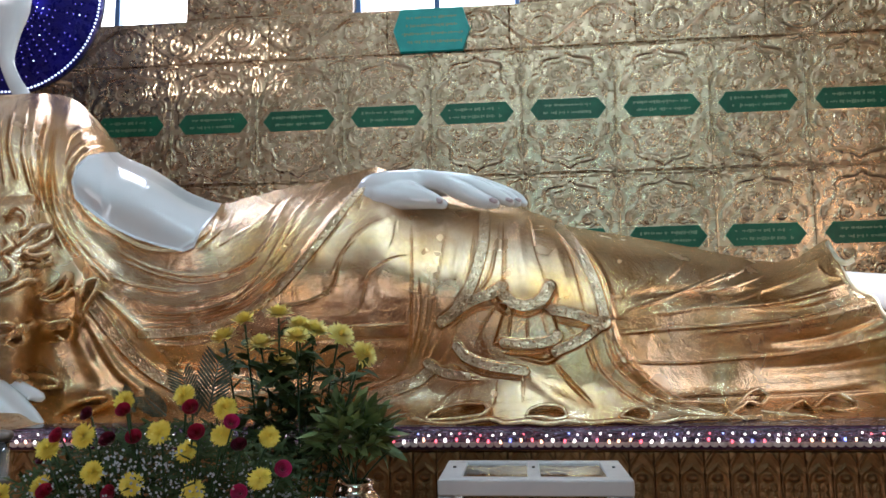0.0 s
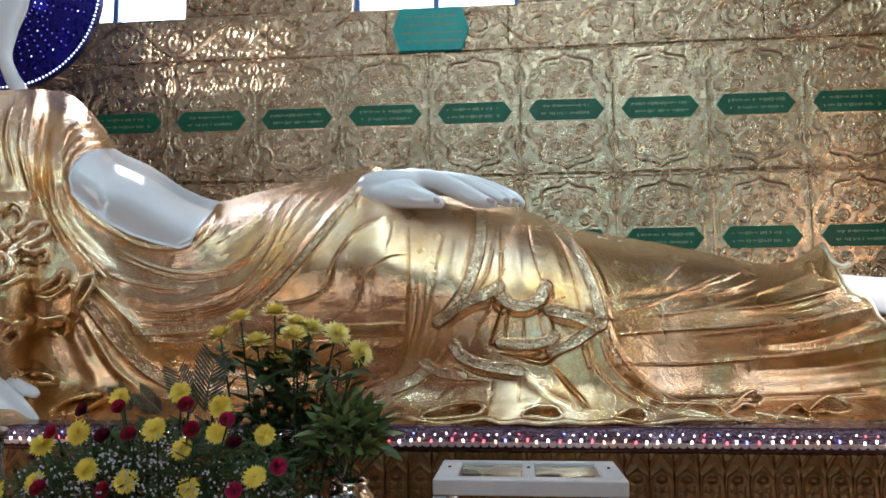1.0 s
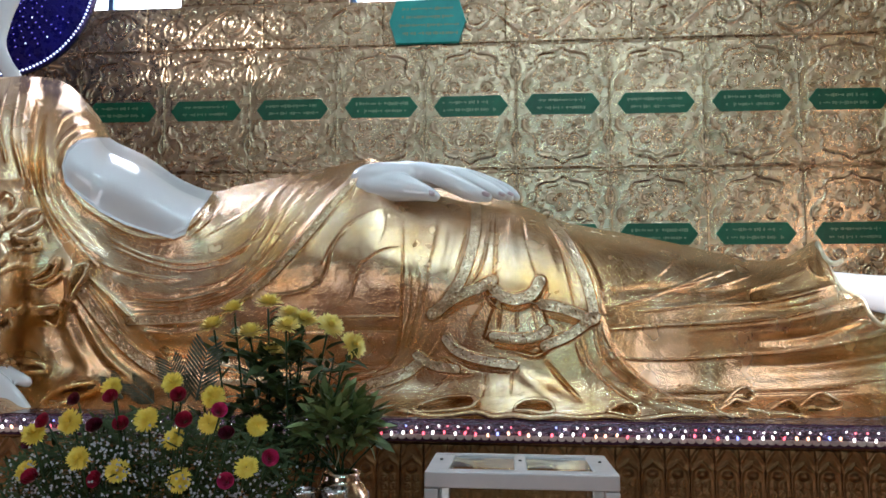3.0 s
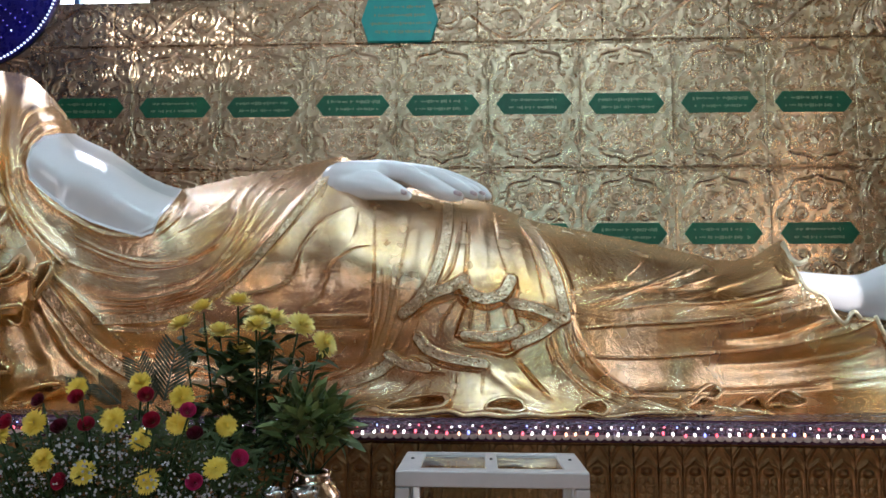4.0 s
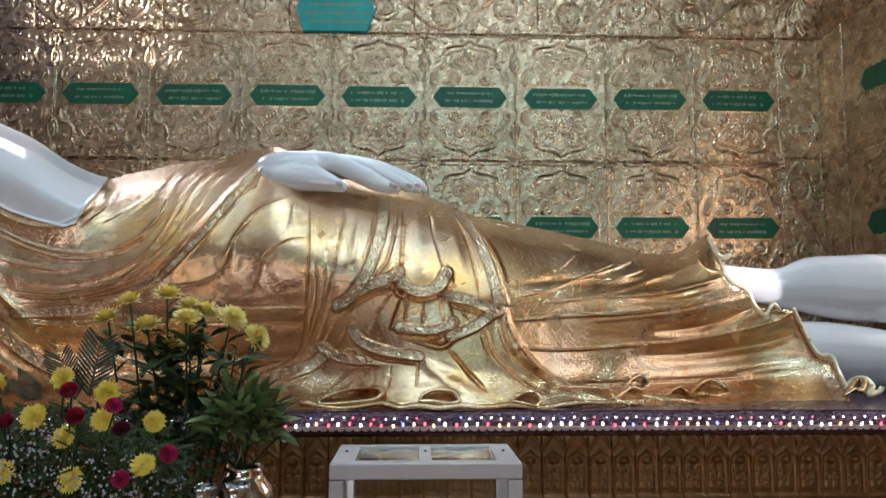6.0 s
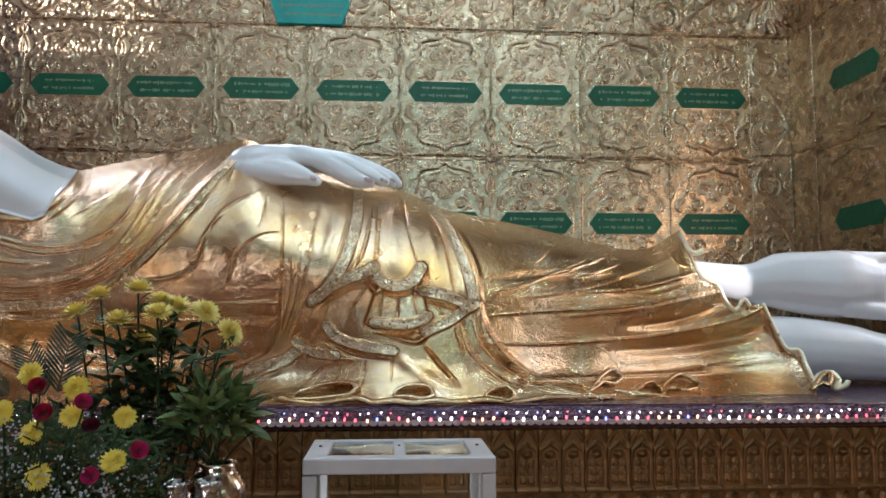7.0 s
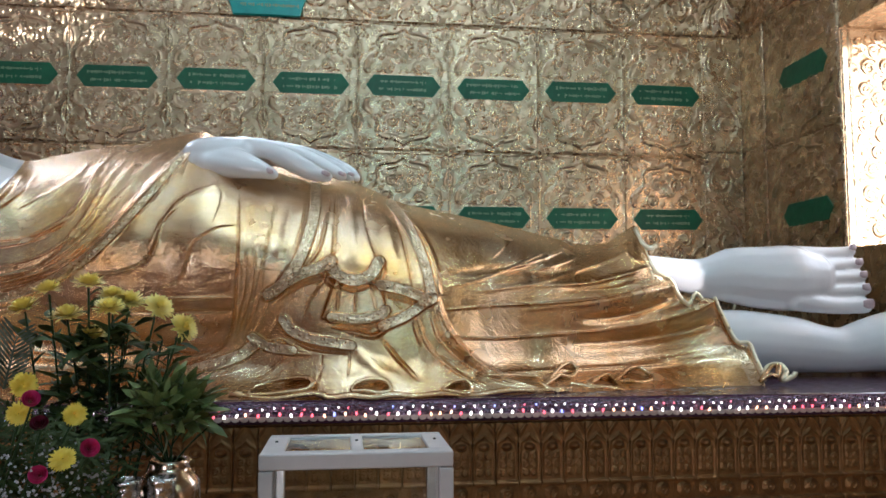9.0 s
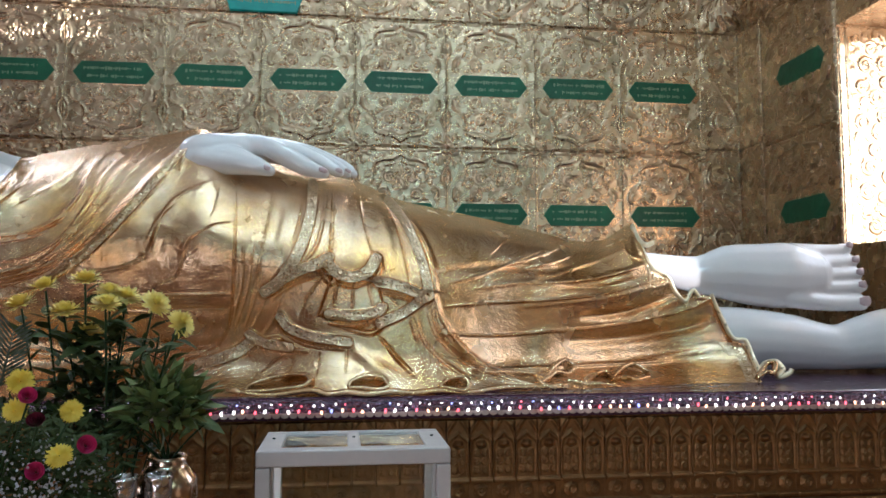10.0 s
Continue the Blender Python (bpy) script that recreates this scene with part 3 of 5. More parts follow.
ci = np.clip(col.astype(int), 0, len(DEPTHS) - 2)
cf = col - ci
cf = cf * cf * (3 - 2 * cf)
si = np.clip((s * 119).astype(int), 0, 118)
sf = s * 119 - si
lerp_s = lambda c: table[c, si] * (1 - sf) + table[c, si + 1] * sf
OUT = np.zeros(GX.shape)  # how far folds stand out
MAT = np.zeros(GX.shape, int)


def window(line, reach):
    """The grid points within reach of a line."""
    (xa, za), (xb, zb) = line.min(0) - reach, line.max(0) + reach
    return np.nonzero((GX > xa) & (GX < xb) & (GZ > za) & (GZ < zb))


def fold(pts, w, h, lean=0.0, n=30):
    """A fold of half-width w along a line. lean: the cloth right of the line stays raised and sinks back slowly, like a layer's edge."""
    line = curve_pts(pts, n)
    at = window(line, 14 * w if lean else 3 * w)
    X, Z = GX[at], GZ[at]
    d, t = near(X, Z, line)
    taper = np.sin(math.pi * np.clip(t, 0.01, 0.99)) ** 0.5
    up = h * np.exp(-((d / w) ** 2)) * taper
    if lean:
        i = np.clip((t * (n - 1)).astype(int), 0, n - 2)
        tx, tz = line[i + 1, 0] - line[i, 0], line[i + 1, 1] - line[i, 1]
        side = np.sign((X - line[i, 0]) * tz - (Z - line[i, 1]) * tx) * d
        up = up + lean * np.clip(side / 0.005, 0, 1) * np.exp(-d / (4.5 * w)) * np.clip(1 - d / (14 * w), 0, 1) * taper
    OUT[at] += up


def band(pts, w, h=0.012, n=40):
    """A border strip with beaded edges and a row of small scrolls."""
    line = curve_pts(pts, n)
    at = window(line, 2 * w)
    X, Z = GX[at], GZ[at]
    d, t = near(X, Z, line)
    i = np.clip((t * (n - 1)).astype(int), 0, n - 2)
    tx, tz = line[i + 1, 0] - line[i, 0], line[i + 1, 1] - line[i, 1]
    v = np.sign((X - line[i, 0]) * tz - (Z - line[i, 1]) * tx) * d / w
    u = t * np.hypot(*np.diff(line, axis=0).T).sum() / 0.036
    swirl = np.cos(6.283 * u + 2.4 * np.sin(3.1 * v + 3.1416 * np.floor(u))) * np.cos(4.4 * v)
    inner = np.clip((w * 0.82 - d) / (w * 0.1), 0, 1)
    OUT[at] += h * np.clip((w * 1.12 - d) / (w * 0.16), 0, 1) + 0.005 * np.exp(-(((d - w) / 0.005) ** 2)) + 0.0032 * swirl * inner
    MAT[at] = np.where(d < w * 0.84, 1, MAT[at])


def layer(poly, h, soft=0.02):
    """A cloth layer that lies over the rest."""
    line = np.array(list(poly) + [poly[0]])
    at = window(line, 0.01)
    d, _ = near(GX[at], GZ[at], line)
    OUT[at] += h * np.clip(np.where(inside(GX[at], GZ[at], poly), d, 0) / soft, 0, 1)


# Sleeve and shoulder.
fold([(-2.399, 2.802), (-2.430, 2.579), (-2.376, 2.382)], 0.011, 0.0204)
fold([(-2.340, 2.785), (-2.356, 2.548), (-2.303, 2.352), (-2.261, 2.263)], 0.01, 0.0204)
fold([(-2.287, 2.769), (-2.313, 2.546), (-2.272, 2.351), (-2.226, 2.235)], 0.01, 0.017)
fold([(-2.236, 2.738), (-2.283, 2.517), (-2.244, 2.323), (-2.195, 2.185), (-2.128, 2.076)], 0.011, 0.0221, 0.0112)
fold([(-2.107, 2.747), (-2.172, 2.596), (-2.183, 2.403), (-2.134, 2.197), (-2.006, 2.032), (-1.820, 1.882)], 0.038, 0.046)
fold([(-2.213, 2.432), (-2.178, 2.239), (-2.107, 2.115), (-2.019, 2.006), (-1.903, 1.897)], 0.009, 0.0204)
fold([(-1.873, 2.584), (-2.017, 2.631), (-2.115, 2.594), (-2.147, 2.484)], 0.012, 0.0238)
fold([(-1.838, 2.533), (-2.000, 2.567), (-2.091, 2.515), (-2.128, 2.451)], 0.011, 0.0238)
fold([(-1.825, 2.494), (-1.956, 2.527), (-2.053, 2.495), (-2.099, 2.428)], 0.009, 0.0204, 0.0084)
fold([(-2.470, 2.777), (-2.474, 2.580), (-2.438, 2.357)], 0.007, 0.0119)
layer([(-3.02, 2.31), (-2.27, 2.31), (-2.13, 2.15), (-1.96, 1.91), (-1.98, 1.77), (-2.07, 1.62), (-2.40, 1.60), (-2.97, 1.60)], 0.06, 0.05)
# The bare upper arm.
ARM = [(-2.10, 2.37), (-2.08, 2.44), (-2.02, 2.49), (-1.95, 2.50), (-1.87, 2.50), (-1.69, 2.41), (-1.52, 2.30), (-1.36, 2.24), (-1.40, 2.18), (-1.46, 2.11), (-1.49, 2.04), (-1.54, 2.02), (-1.66, 2.05), (-1.78, 2.09), (-1.90, 2.15), (-2.01, 2.23), (-2.08, 2.29)]
d, _ = near(GX, GZ, curve_pts([(-2.05, 2.40), (-1.79, 2.29), (-1.49, 2.14)], 30))
OUT += 0.13 * np.exp(-((d / 0.15) ** 2))
arm_in = inside(GX, GZ, ARM)
d, _ = near(GX, GZ, np.array(ARM + [ARM[0]]))
OUT = OUT + np.where(arm_in, -0.018 * np.clip(d / 0.008, 0, 1), 0)
MAT = np.where(arm_in, 3, MAT)
# Robe across the chest: fine gathered lines that run from the shoulder to the wrist.
fold([(-2.088, 2.304), (-1.998, 2.193), (-1.870, 2.109), (-1.729, 2.039), (-1.578, 2.019), (-1.483, 2.043)], 0.009, 0.0119, 0.0056)
fold([(-1.838, 2.015), (-1.685, 1.945), (-1.521, 1.907), (-1.359, 1.914), (-1.226, 1.966), (-1.121, 2.028)], 0.006, 0.0102)
fold([(-1.823, 1.980), (-1.657, 1.913), (-1.493, 1.878), (-1.332, 1.898), (-1.199, 1.950)], 0.006, 0.0102)
fold([(-1.890, 1.910), (-1.765, 1.868), (-1.600, 1.836), (-1.460, 1.841)], 0.006, 0.0119, 0.0056)
fold([(-1.916, 1.884), (-1.734, 1.784), (-1.544, 1.759), (-1.357, 1.800), (-1.225, 1.870), (-1.093, 1.983)], 0.04, 0.0184)
fold([(-1.774, 1.751), (-1.570, 1.731), (-1.383, 1.762), (-1.250, 1.813), (-1.119, 1.919), (-1.015, 2.046), (-0.910, 2.174)], 0.006, 0.0119, 0.0056)
fold([(-1.746, 1.719), (-1.542, 1.708), (-1.356, 1.743), (-1.224, 1.797), (-1.093, 1.906)], 0.006, 0.0119)
fold([(-1.717, 1.677), (-1.515, 1.684), (-1.342, 1.717), (-1.223, 1.767)], 0.007, 0.0136, 0.007)
fold([(-1.356, 1.743), (-1.237, 1.785), (-1.140, 1.860), (-1.053, 1.956), (-0.909, 2.096)], 0.022, 0.0184)
fold([(-1.369, 1.895), (-1.222, 1.972), (-1.125, 2.078), (-1.059, 2.219), (-0.960, 2.310)], 0.008, 0.0153)
fold([(-1.515, 1.787), (-1.329, 1.820), (-1.189, 1.901), (-1.098, 2.028), (-1.014, 2.181), (-0.916, 2.279)], 0.006, 0.0102)
fold([(-1.586, 1.699), (-1.363, 1.745), (-1.217, 1.845), (-1.092, 2.002), (-0.976, 2.176), (-0.803, 2.331)], 0.006, 0.0102, 0.0056)
fold([(-1.564, 2.027), (-1.449, 2.090), (-1.370, 2.193)], 0.009, 0.0136)
fold([(-1.476, 2.022), (-1.354, 2.124), (-1.294, 2.201)], 0.007, 0.0102)
fold([(-1.376, 2.040), (-1.228, 2.124), (-1.117, 2.206)], 0.007, 0.0102)
fold([(-1.252, 2.091), (-1.154, 2.175), (-1.081, 2.263)], 0.012, 0.0119)
fold([(-0.926, 2.181), (-0.839, 2.258), (-0.752, 2.331)], 0.006, 0.0085)
band([(-1.730, 1.641), (-1.568, 1.646), (-1.407, 1.667), (-1.262, 1.721), (-1.131, 1.803), (-1.014, 1.917), (-0.883, 2.069), (-0.773, 2.209), (-0.673, 2.329)], 0.019, 0.013)
fold([(-1.607, 1.625), (-1.384, 1.650), (-1.213, 1.745), (-1.056, 1.906), (-0.947, 2.033), (-0.849, 2.151), (-0.750, 2.253), (-0.638, 2.352)], 0.01, 0.034, 0.0336)
fold([(-1.688, 1.602), (-1.539, 1.584), (-1.366, 1.602)], 0.018, 0.0184)
fold([(-1.618, 1.516), (-1.430, 1.494), (-1.218, 1.476)], 0.02, -0.0345)
fold([(-1.376, 1.433), (-1.270, 1.417), (-1.178, 1.406)], 0.016, 0.023)
# The wrist's sleeve end.
fold([(-0.606, 2.378), (-0.670, 2.310), (-0.711, 2.192)], 0.01, 0.0136, 0.042)
# Strap that hangs from the shoulder.
fold([(-1.535, 1.444), (-1.696, 1.615), (-1.837, 1.746), (-1.962, 1.854)], 0.012, 0.017, 0.0364)
band([(-1.976, 1.780), (-1.866, 1.648), (-1.767, 1.544), (-1.656, 1.458), (-1.520, 1.383)], 0.026, 0.013)
fold([(-1.955, 1.814), (-1.875, 1.726), (-1.789, 1.621)], 0.01, 0.017)
fold([(-2.001, 1.715), (-1.904, 1.571), (-1.827, 1.472), (-1.688, 1.364)], 0.022, 0.0207)
fold([(-2.090, 1.730), (-2.000, 1.572), (-1.897, 1.391)], 0.04, 0.0207)
fold([(-2.252, 1.628), (-2.162, 1.496), (-2.075, 1.393)], 0.03, 0.0161)
# Belly.
fold([(-1.114, 1.765), (-0.989, 1.768), (-0.889, 1.801), (-0.828, 1.856), (-0.803, 1.952), (-0.765, 2.033), (-0.691, 2.105), (-0.571, 2.156), (-0.490, 2.177)], 0.006, 0.009, 0.009)
fold([(-0.477, 1.976), (-0.567, 1.963), (-0.661, 1.902), (-0.687, 1.826), (-0.713, 1.746), (-0.792, 1.696)], 0.005, -0.007, 0.013)
fold([(-1.010, 1.651), (-0.761, 1.659), (-0.486, 1.665)], 0.006, 0.0085)
fold([(-0.983, 1.597), (-0.759, 1.602), (-0.486, 1.608)], 0.006, -0.0085)
fold([(-0.957, 1.552), (-0.708, 1.553), (-0.497, 1.565)], 0.03, 0.0115)
fold([(-0.780, 1.449), (-0.631, 1.442), (-0.520, 1.455)], 0.018, -0.0322)
fold([(-0.720, 2.067), (-0.794, 1.990), (-0.837, 1.902)], 0.006, 0.0085)
fold([(-0.540, 2.131), (-0.554, 2.054), (-0.587, 1.973)], 0.005, -0.0068)
# Waist cloth: its edge, then upright pleats.
fold([(-0.704, 1.376), (-0.557, 1.435), (-0.494, 1.509), (-0.476, 1.652), (-0.471, 1.953), (-0.475, 2.172)], 0.007, -0.0102, 0.0224)
fold([(-0.308, 2.172), (-0.326, 2.029), (-0.359, 1.852), (-0.415, 1.566)], 0.005, -0.0085)
fold([(-0.395, 1.877), (-0.417, 1.677), (-0.469, 1.509)], 0.005, 0.0068)
fold([(-0.359, 1.802), (-0.382, 1.652), (-0.434, 1.499)], 0.005, 0.0068)
fold([(-0.323, 1.740), (-0.346, 1.623), (-0.404, 1.499)], 0.005, 0.0068)
fold([(-0.262, 1.690), (-0.306, 1.554), (-0.359, 1.480)], 0.005, 0.0068)
fold([(-0.435, 1.903), (-0.442, 1.702), (-0.475, 1.553)], 0.005, 0.0068)
fold([(-0.398, 2.144), (-0.407, 2.004), (-0.424, 1.802)], 0.026, 0.0115)
fold([(-0.242, 2.144), (-0.260, 1.979), (-0.304, 1.827)], 0.02, 0.0115)
fold([(-0.181, 2.142), (-0.197, 2.004), (-0.239, 1.858)], 0.005, -0.0102)
band([(-0.143, 2.152), (-0.150, 2.030), (-0.182, 1.903), (-0.233, 1.790), (-0.302, 1.702), (-0.342, 1.672)], 0.024, 0.0104)
fold([(-0.082, 2.132), (-0.094, 2.004), (-0.124, 1.883), (-0.173, 1.808)], 0.007, 0.017)
fold([(-0.052, 2.142), (-0.056, 1.979), (-0.063, 1.853), (-0.073, 1.808)], 0.007, -0.0204)
fold([(0.001, 2.127), (0.012, 1.979), (0.032, 1.828)], 0.024, 0.0115)
fold([(0.057, 2.127), (0.077, 2.005), (0.112, 1.884), (0.132, 1.823)], 0.005, -0.0102)
fold([(0.133, 2.112), (0.175, 1.980), (0.212, 1.828)], 0.02, 0.0092)
fold([(0.163, 2.096), (0.233, 1.954), (0.272, 1.804), (0.292, 1.704)], 0.006, -0.0119)
band([(0.188, 2.086), (0.263, 1.990), (0.323, 1.864), (0.357, 1.754), (0.376, 1.659)], 0.022, 0.0104)
fold([(0.218, 2.097), (0.324, 1.960), (0.388, 1.829), (0.411, 1.674)], 0.008, 0.0204, 0.014)
# Sash ribbons in front, each with a shadowed fold under it.
layer([(-0.12, 1.57), (-0.06, 1.75), (0.14, 1.75), (0.19, 1.57), (0.04, 1.54)], 0.018, 0.012)
fold([(-0.312, 1.648), (-0.200, 1.718), (-0.100, 1.748)], 0.008, -0.011)
fold([(-0.050, 1.718), (0.037, 1.698), (0.117, 1.733)], 0.008, -0.011)
fold([(0.157, 1.674), (0.249, 1.654), (0.341, 1.624)], 0.008, -0.011)
fold([(-0.072, 1.542), (0.037, 1.530), (0.156, 1.555)], 0.009, -0.016)
fold([(-0.260, 1.495), (-0.148, 1.443), (0.008, 1.424)], 0.008, -0.011)
band([(-0.337, 1.682), (-0.213, 1.762), (-0.126, 1.795), (-0.071, 1.828)], 0.024, 0.0156)
band([(-0.071, 1.795), (-0.023, 1.755), (0.037, 1.743), (0.102, 1.768), (0.137, 1.823)], 0.026, 0.0182)
band([(0.149, 1.721), (0.237, 1.704), (0.316, 1.674), (0.361, 1.652)], 0.024, 0.0156)
band([(-0.067, 1.579), (0.037, 1.569), (0.132, 1.584), (0.167, 1.609)], 0.022, 0.0182)
band([(-0.276, 1.568), (-0.236, 1.519), (-0.136, 1.480), (0.018, 1.456)], 0.02, 0.0156)
band([(0.156, 1.540), (0.256, 1.584), (0.341, 1.642)], 0.022, 0.0156)
band([(-0.404, 1.492), (-0.334, 1.453), (-0.235, 1.436)], 0.02, 0.013)
band([(-0.691, 1.347), (-0.580, 1.376), (-0.458, 1.416), (-0.404, 1.455)], 0.024, 0.013)
fold([(-0.068, 1.833), (-0.103, 1.783), (-0.063, 1.718), (-0.013, 1.738)], 0.01, 0.0238)
fold([(0.137, 1.843), (0.157, 1.778), (0.112, 1.703)], 0.01, 0.0238)
fold([(-0.012, 1.525), (0.112, 1.495), (0.161, 1.535), (0.074, 1.554)], 0.01, 0.0238)
fold([(-0.359, 1.455), (-0.285, 1.475), (-0.235, 1.431), (-0.161, 1.419)], 0.01, 0.0204)
fold([(-0.033, 1.708), (-0.047, 1.599)], 0.005, 0.0085)
fold([(0.037, 1.703), (0.037, 1.594)], 0.005, 0.0085)
fold([(0.102, 1.713), (0.127, 1.604)], 0.005, 0.0085)
fold([(-0.100, 1.740), (-0.162, 1.653), (-0.197, 1.579)], 0.005, -0.0102)
fold([(0.202, 1.654), (0.236, 1.617)], 0.005, 0.0068)
# Skirt below, sweeping to the hem.
fold([(0.401, 1.664), (0.435, 1.555), (0.527, 1.433), (0.654, 1.335), (0.826, 1.277), (0.985, 1.246)], 0.009, 0.0238, 0.0168)
fold([(0.361, 1.609), (0.409, 1.481), (0.527, 1.369), (0.678, 1.296), (0.850, 1.260)], 0.007, 0.0153)
fold([(0.381, 1.629), (0.422, 1.501), (0.532, 1.396), (0.679, 1.316)], 0.007, -0.0136)
fold([(0.306, 1.585), (0.354, 1.457), (0.482, 1.335), (0.604, 1.282)], 0.008, 0.017)
fold([(0.291, 1.555), (0.320, 1.461)], 0.007, 0.017)
fold([(0.037, 1.431), (0.136, 1.358), (0.284, 1.281)], 0.03, 0.0161)
fold([(0.156, 1.476), (0.230, 1.388), (0.314, 1.305)], 0.009, -0.0204)
fold([(0.013, 1.426), (0.008, 1.329)], 0.005, -0.0102)
fold([(-0.106, 1.419), (-0.120, 1.309)], 0.005, -0.0085)
fold([(-0.259, 1.406), (-0.357, 1.333)], 0.005, -0.0085)
fold([(-0.457, 1.406), (-0.555, 1.357), (-0.678, 1.322)], 0.014, 0.0161)
# Legs under the gown.
fold([(0.751, 1.966), (0.689, 1.885), (0.643, 1.844)], 0.006, 0.0119)
fold([(1.072, 1.918), (0.965, 1.880), (0.879, 1.835)], 0.007, 0.0119)
fold([(1.028, 1.901), (0.838, 1.830), (0.687, 1.784), (0.537, 1.754)], 0.006, 0.0102)
fold([(0.991, 1.918), (0.788, 1.825), (0.612, 1.754), (0.461, 1.717)], 0.006, 0.0102)
fold([(1.192, 1.926), (0.989, 1.830), (0.787, 1.775)], 0.006, 0.0085)
fold([(1.291, 1.881), (1.088, 1.805), (0.836, 1.730), (0.561, 1.692)], 0.012, 0.0136)
fold([(0.425, 1.766), (0.688, 1.792), (0.912, 1.775), (1.138, 1.793)], 0.022, -0.023)
fold([(0.811, 1.717), (1.086, 1.735), (1.262, 1.771), (1.401, 1.816)], 0.012, 0.0204)
fold([(0.985, 1.693), (1.210, 1.706), (1.412, 1.769)], 0.014, -0.0161)
fold([(0.435, 1.610), (0.684, 1.630), (0.909, 1.640), (1.159, 1.666), (1.360, 1.716), (1.549, 1.761)], 0.007, 0.0136, -0.014)
fold([(0.784, 1.615), (1.158, 1.651), (1.384, 1.696), (1.566, 1.746)], 0.016, 0.0161)
fold([(1.056, 1.567), (1.255, 1.587), (1.432, 1.642), (1.563, 1.694)], 0.024, -0.0391)
fold([(0.434, 1.489), (0.682, 1.484), (0.930, 1.500), (1.179, 1.520), (1.428, 1.562), (1.604, 1.607), (1.732, 1.667)], 0.006, 0.0153, -0.0112)
fold([(1.254, 1.542), (1.504, 1.582), (1.630, 1.622), (1.726, 1.657)], 0.018, 0.0161)
fold([(0.978, 1.458), (1.276, 1.473), (1.525, 1.508), (1.721, 1.553)], 0.03, -0.0391)
fold([(0.531, 1.335), (0.778, 1.335), (1.148, 1.351), (1.519, 1.366)], 0.008, 0.0136)
fold([(1.247, 1.341), (1.520, 1.391), (1.769, 1.423)], 0.02, 0.0161)
fold([(1.038, 1.793), (1.026, 1.750), (1.060, 1.718)], 0.006, 0.0068)
fold([(1.267, 1.919), (1.295, 1.856), (1.364, 1.831)], 0.007, 0.0102)
d, _ = near(GX, GZ, np.array(list(zip(RIGHT_X, [1.26 + 0.72 * q for q in RIGHT_S]))))
MAT = np.where((d < 0.065) & (GX > 1.4) & ((s < 0.25) | (s > 0.56)) & (s < 0.70), 1, MAT)
OUT += 0.012 * np.exp(-((d / 0.012) ** 2)) * (GX > 1.3)
LOOPS = [
    [(-0.42, 1.25), (-0.39, 1.28), (-0.29, 1.31), (-0.18, 1.32), (-0.14, 1.30), (-0.17, 1.27), (-0.24, 1.26), (-0.34, 1.25)],
    [(0.02, 1.26), (0.04, 1.29), (0.10, 1.31), (0.17, 1.30), (0.19, 1.26), (0.14, 1.25), (0.08, 1.26)],
    [(0.42, 1.26), (0.46, 1.29), (0.52, 1.30), (0.55, 1.27), (0.53, 1.24), (0.47, 1.25)],
    [(0.87, 1.27), (0.91, 1.31), (0.96, 1.36), (1.00, 1.37), (1.03, 1.34), (1.00, 1.31), (0.95, 1.32), (0.92, 1.30)],
    [(1.08, 1.27), (1.12, 1.30), (1.17, 1.32), (1.21, 1.29), (1.24, 1.25), (1.18, 1.26)],
    [(1.20, 1.28), (1.24, 1.32), (1.29, 1.35), (1.34, 1.34), (1.38, 1.30), (1.33, 1.28), (1.27, 1.29)],
    [(1.91, 1.28), (1.94, 1.32), (1.97, 1.35), (2.00, 1.34), (1.99, 1.30), (1.96, 1.31)],
]
for pts in LOOPS:
    layer([(p[0], p[1] + 0.004) for p in pts], -0.004, 0.01)
# Crumpled leaf.
cr = random.Random(5)
for q in range(34):
    w, kf = cr.uniform(0, 6.28), cr.uniform(35, 120)
    warp = 0.02 * np.sin(9 * GX + q) + 0.02 * np.sin(11 * GZ + 2 * q)
    OUT += 0.014 / kf * np.sin(kf * ((GX + warp) * math.cos(w) + (GZ - warp) * math.sin(w)) + q) * (MAT != 3) * (0.35 + 0.65 * (0.5 + 0.5 * np.sin(3.1 * GX + 1.0 + q) * np.sin(5.3 * GZ + q)))
# Hammered unevenness.
for q in range(14):
    k1, k2, ph = 4 + 2.3 * q, 5 + 1.9 * ((q * 7) % 14), q * 1.7
    OUT += 0.0014 / (1 + 0.12 * q) * np.sin(k1 * GX + ph) * np.sin(k2 * GZ + 2 * ph) * (MAT != 3)
DEP = ybot + lerp_s(ci) * (1 - cf) + lerp_s(ci + 1) * cf
edge_in = np.clip((1 - s) / 0.05, 0, 1) * np.clip(s / 0.03, 0, 1)
DEP = DEP - OUT * edge_in
front = place(GX, GZ, DEP)
S_V, S_F, S_M = [], [], []


def grid_faces(rows, cols, base, flip=False):
    i = base + np.arange(rows * cols).reshape(rows, cols)
    f = np.stack([i[:-1, :-1], i[:-1, 1:], i[1:, 1:], i[1:, :-1]], -1).reshape(-1, 4)
    return (f[:, ::-1] if flip else f).tolist()


# Over the top and down the back to the deck, at one column in eight.
rows = [front]
top = front[-1]
for dy, k in ((0.10, 0.985), (0.24, 0.93), (0.40, 0.78), (0.50, 0.5), (0.52, 0.0)):
    r = top.copy()
    r[:, 1] += dy
    r[:, 2] = TOP_Z + (top[:, 2] - TOP_Z) * k
    rows.append(r[None])
allv = np.concatenate(rows, 0)
S_V += allv.reshape(-1, 3).tolist()
S_F += grid_faces(len(allv), NA, 0)
m = np.zeros((len(allv) - 1, NA - 1), int)
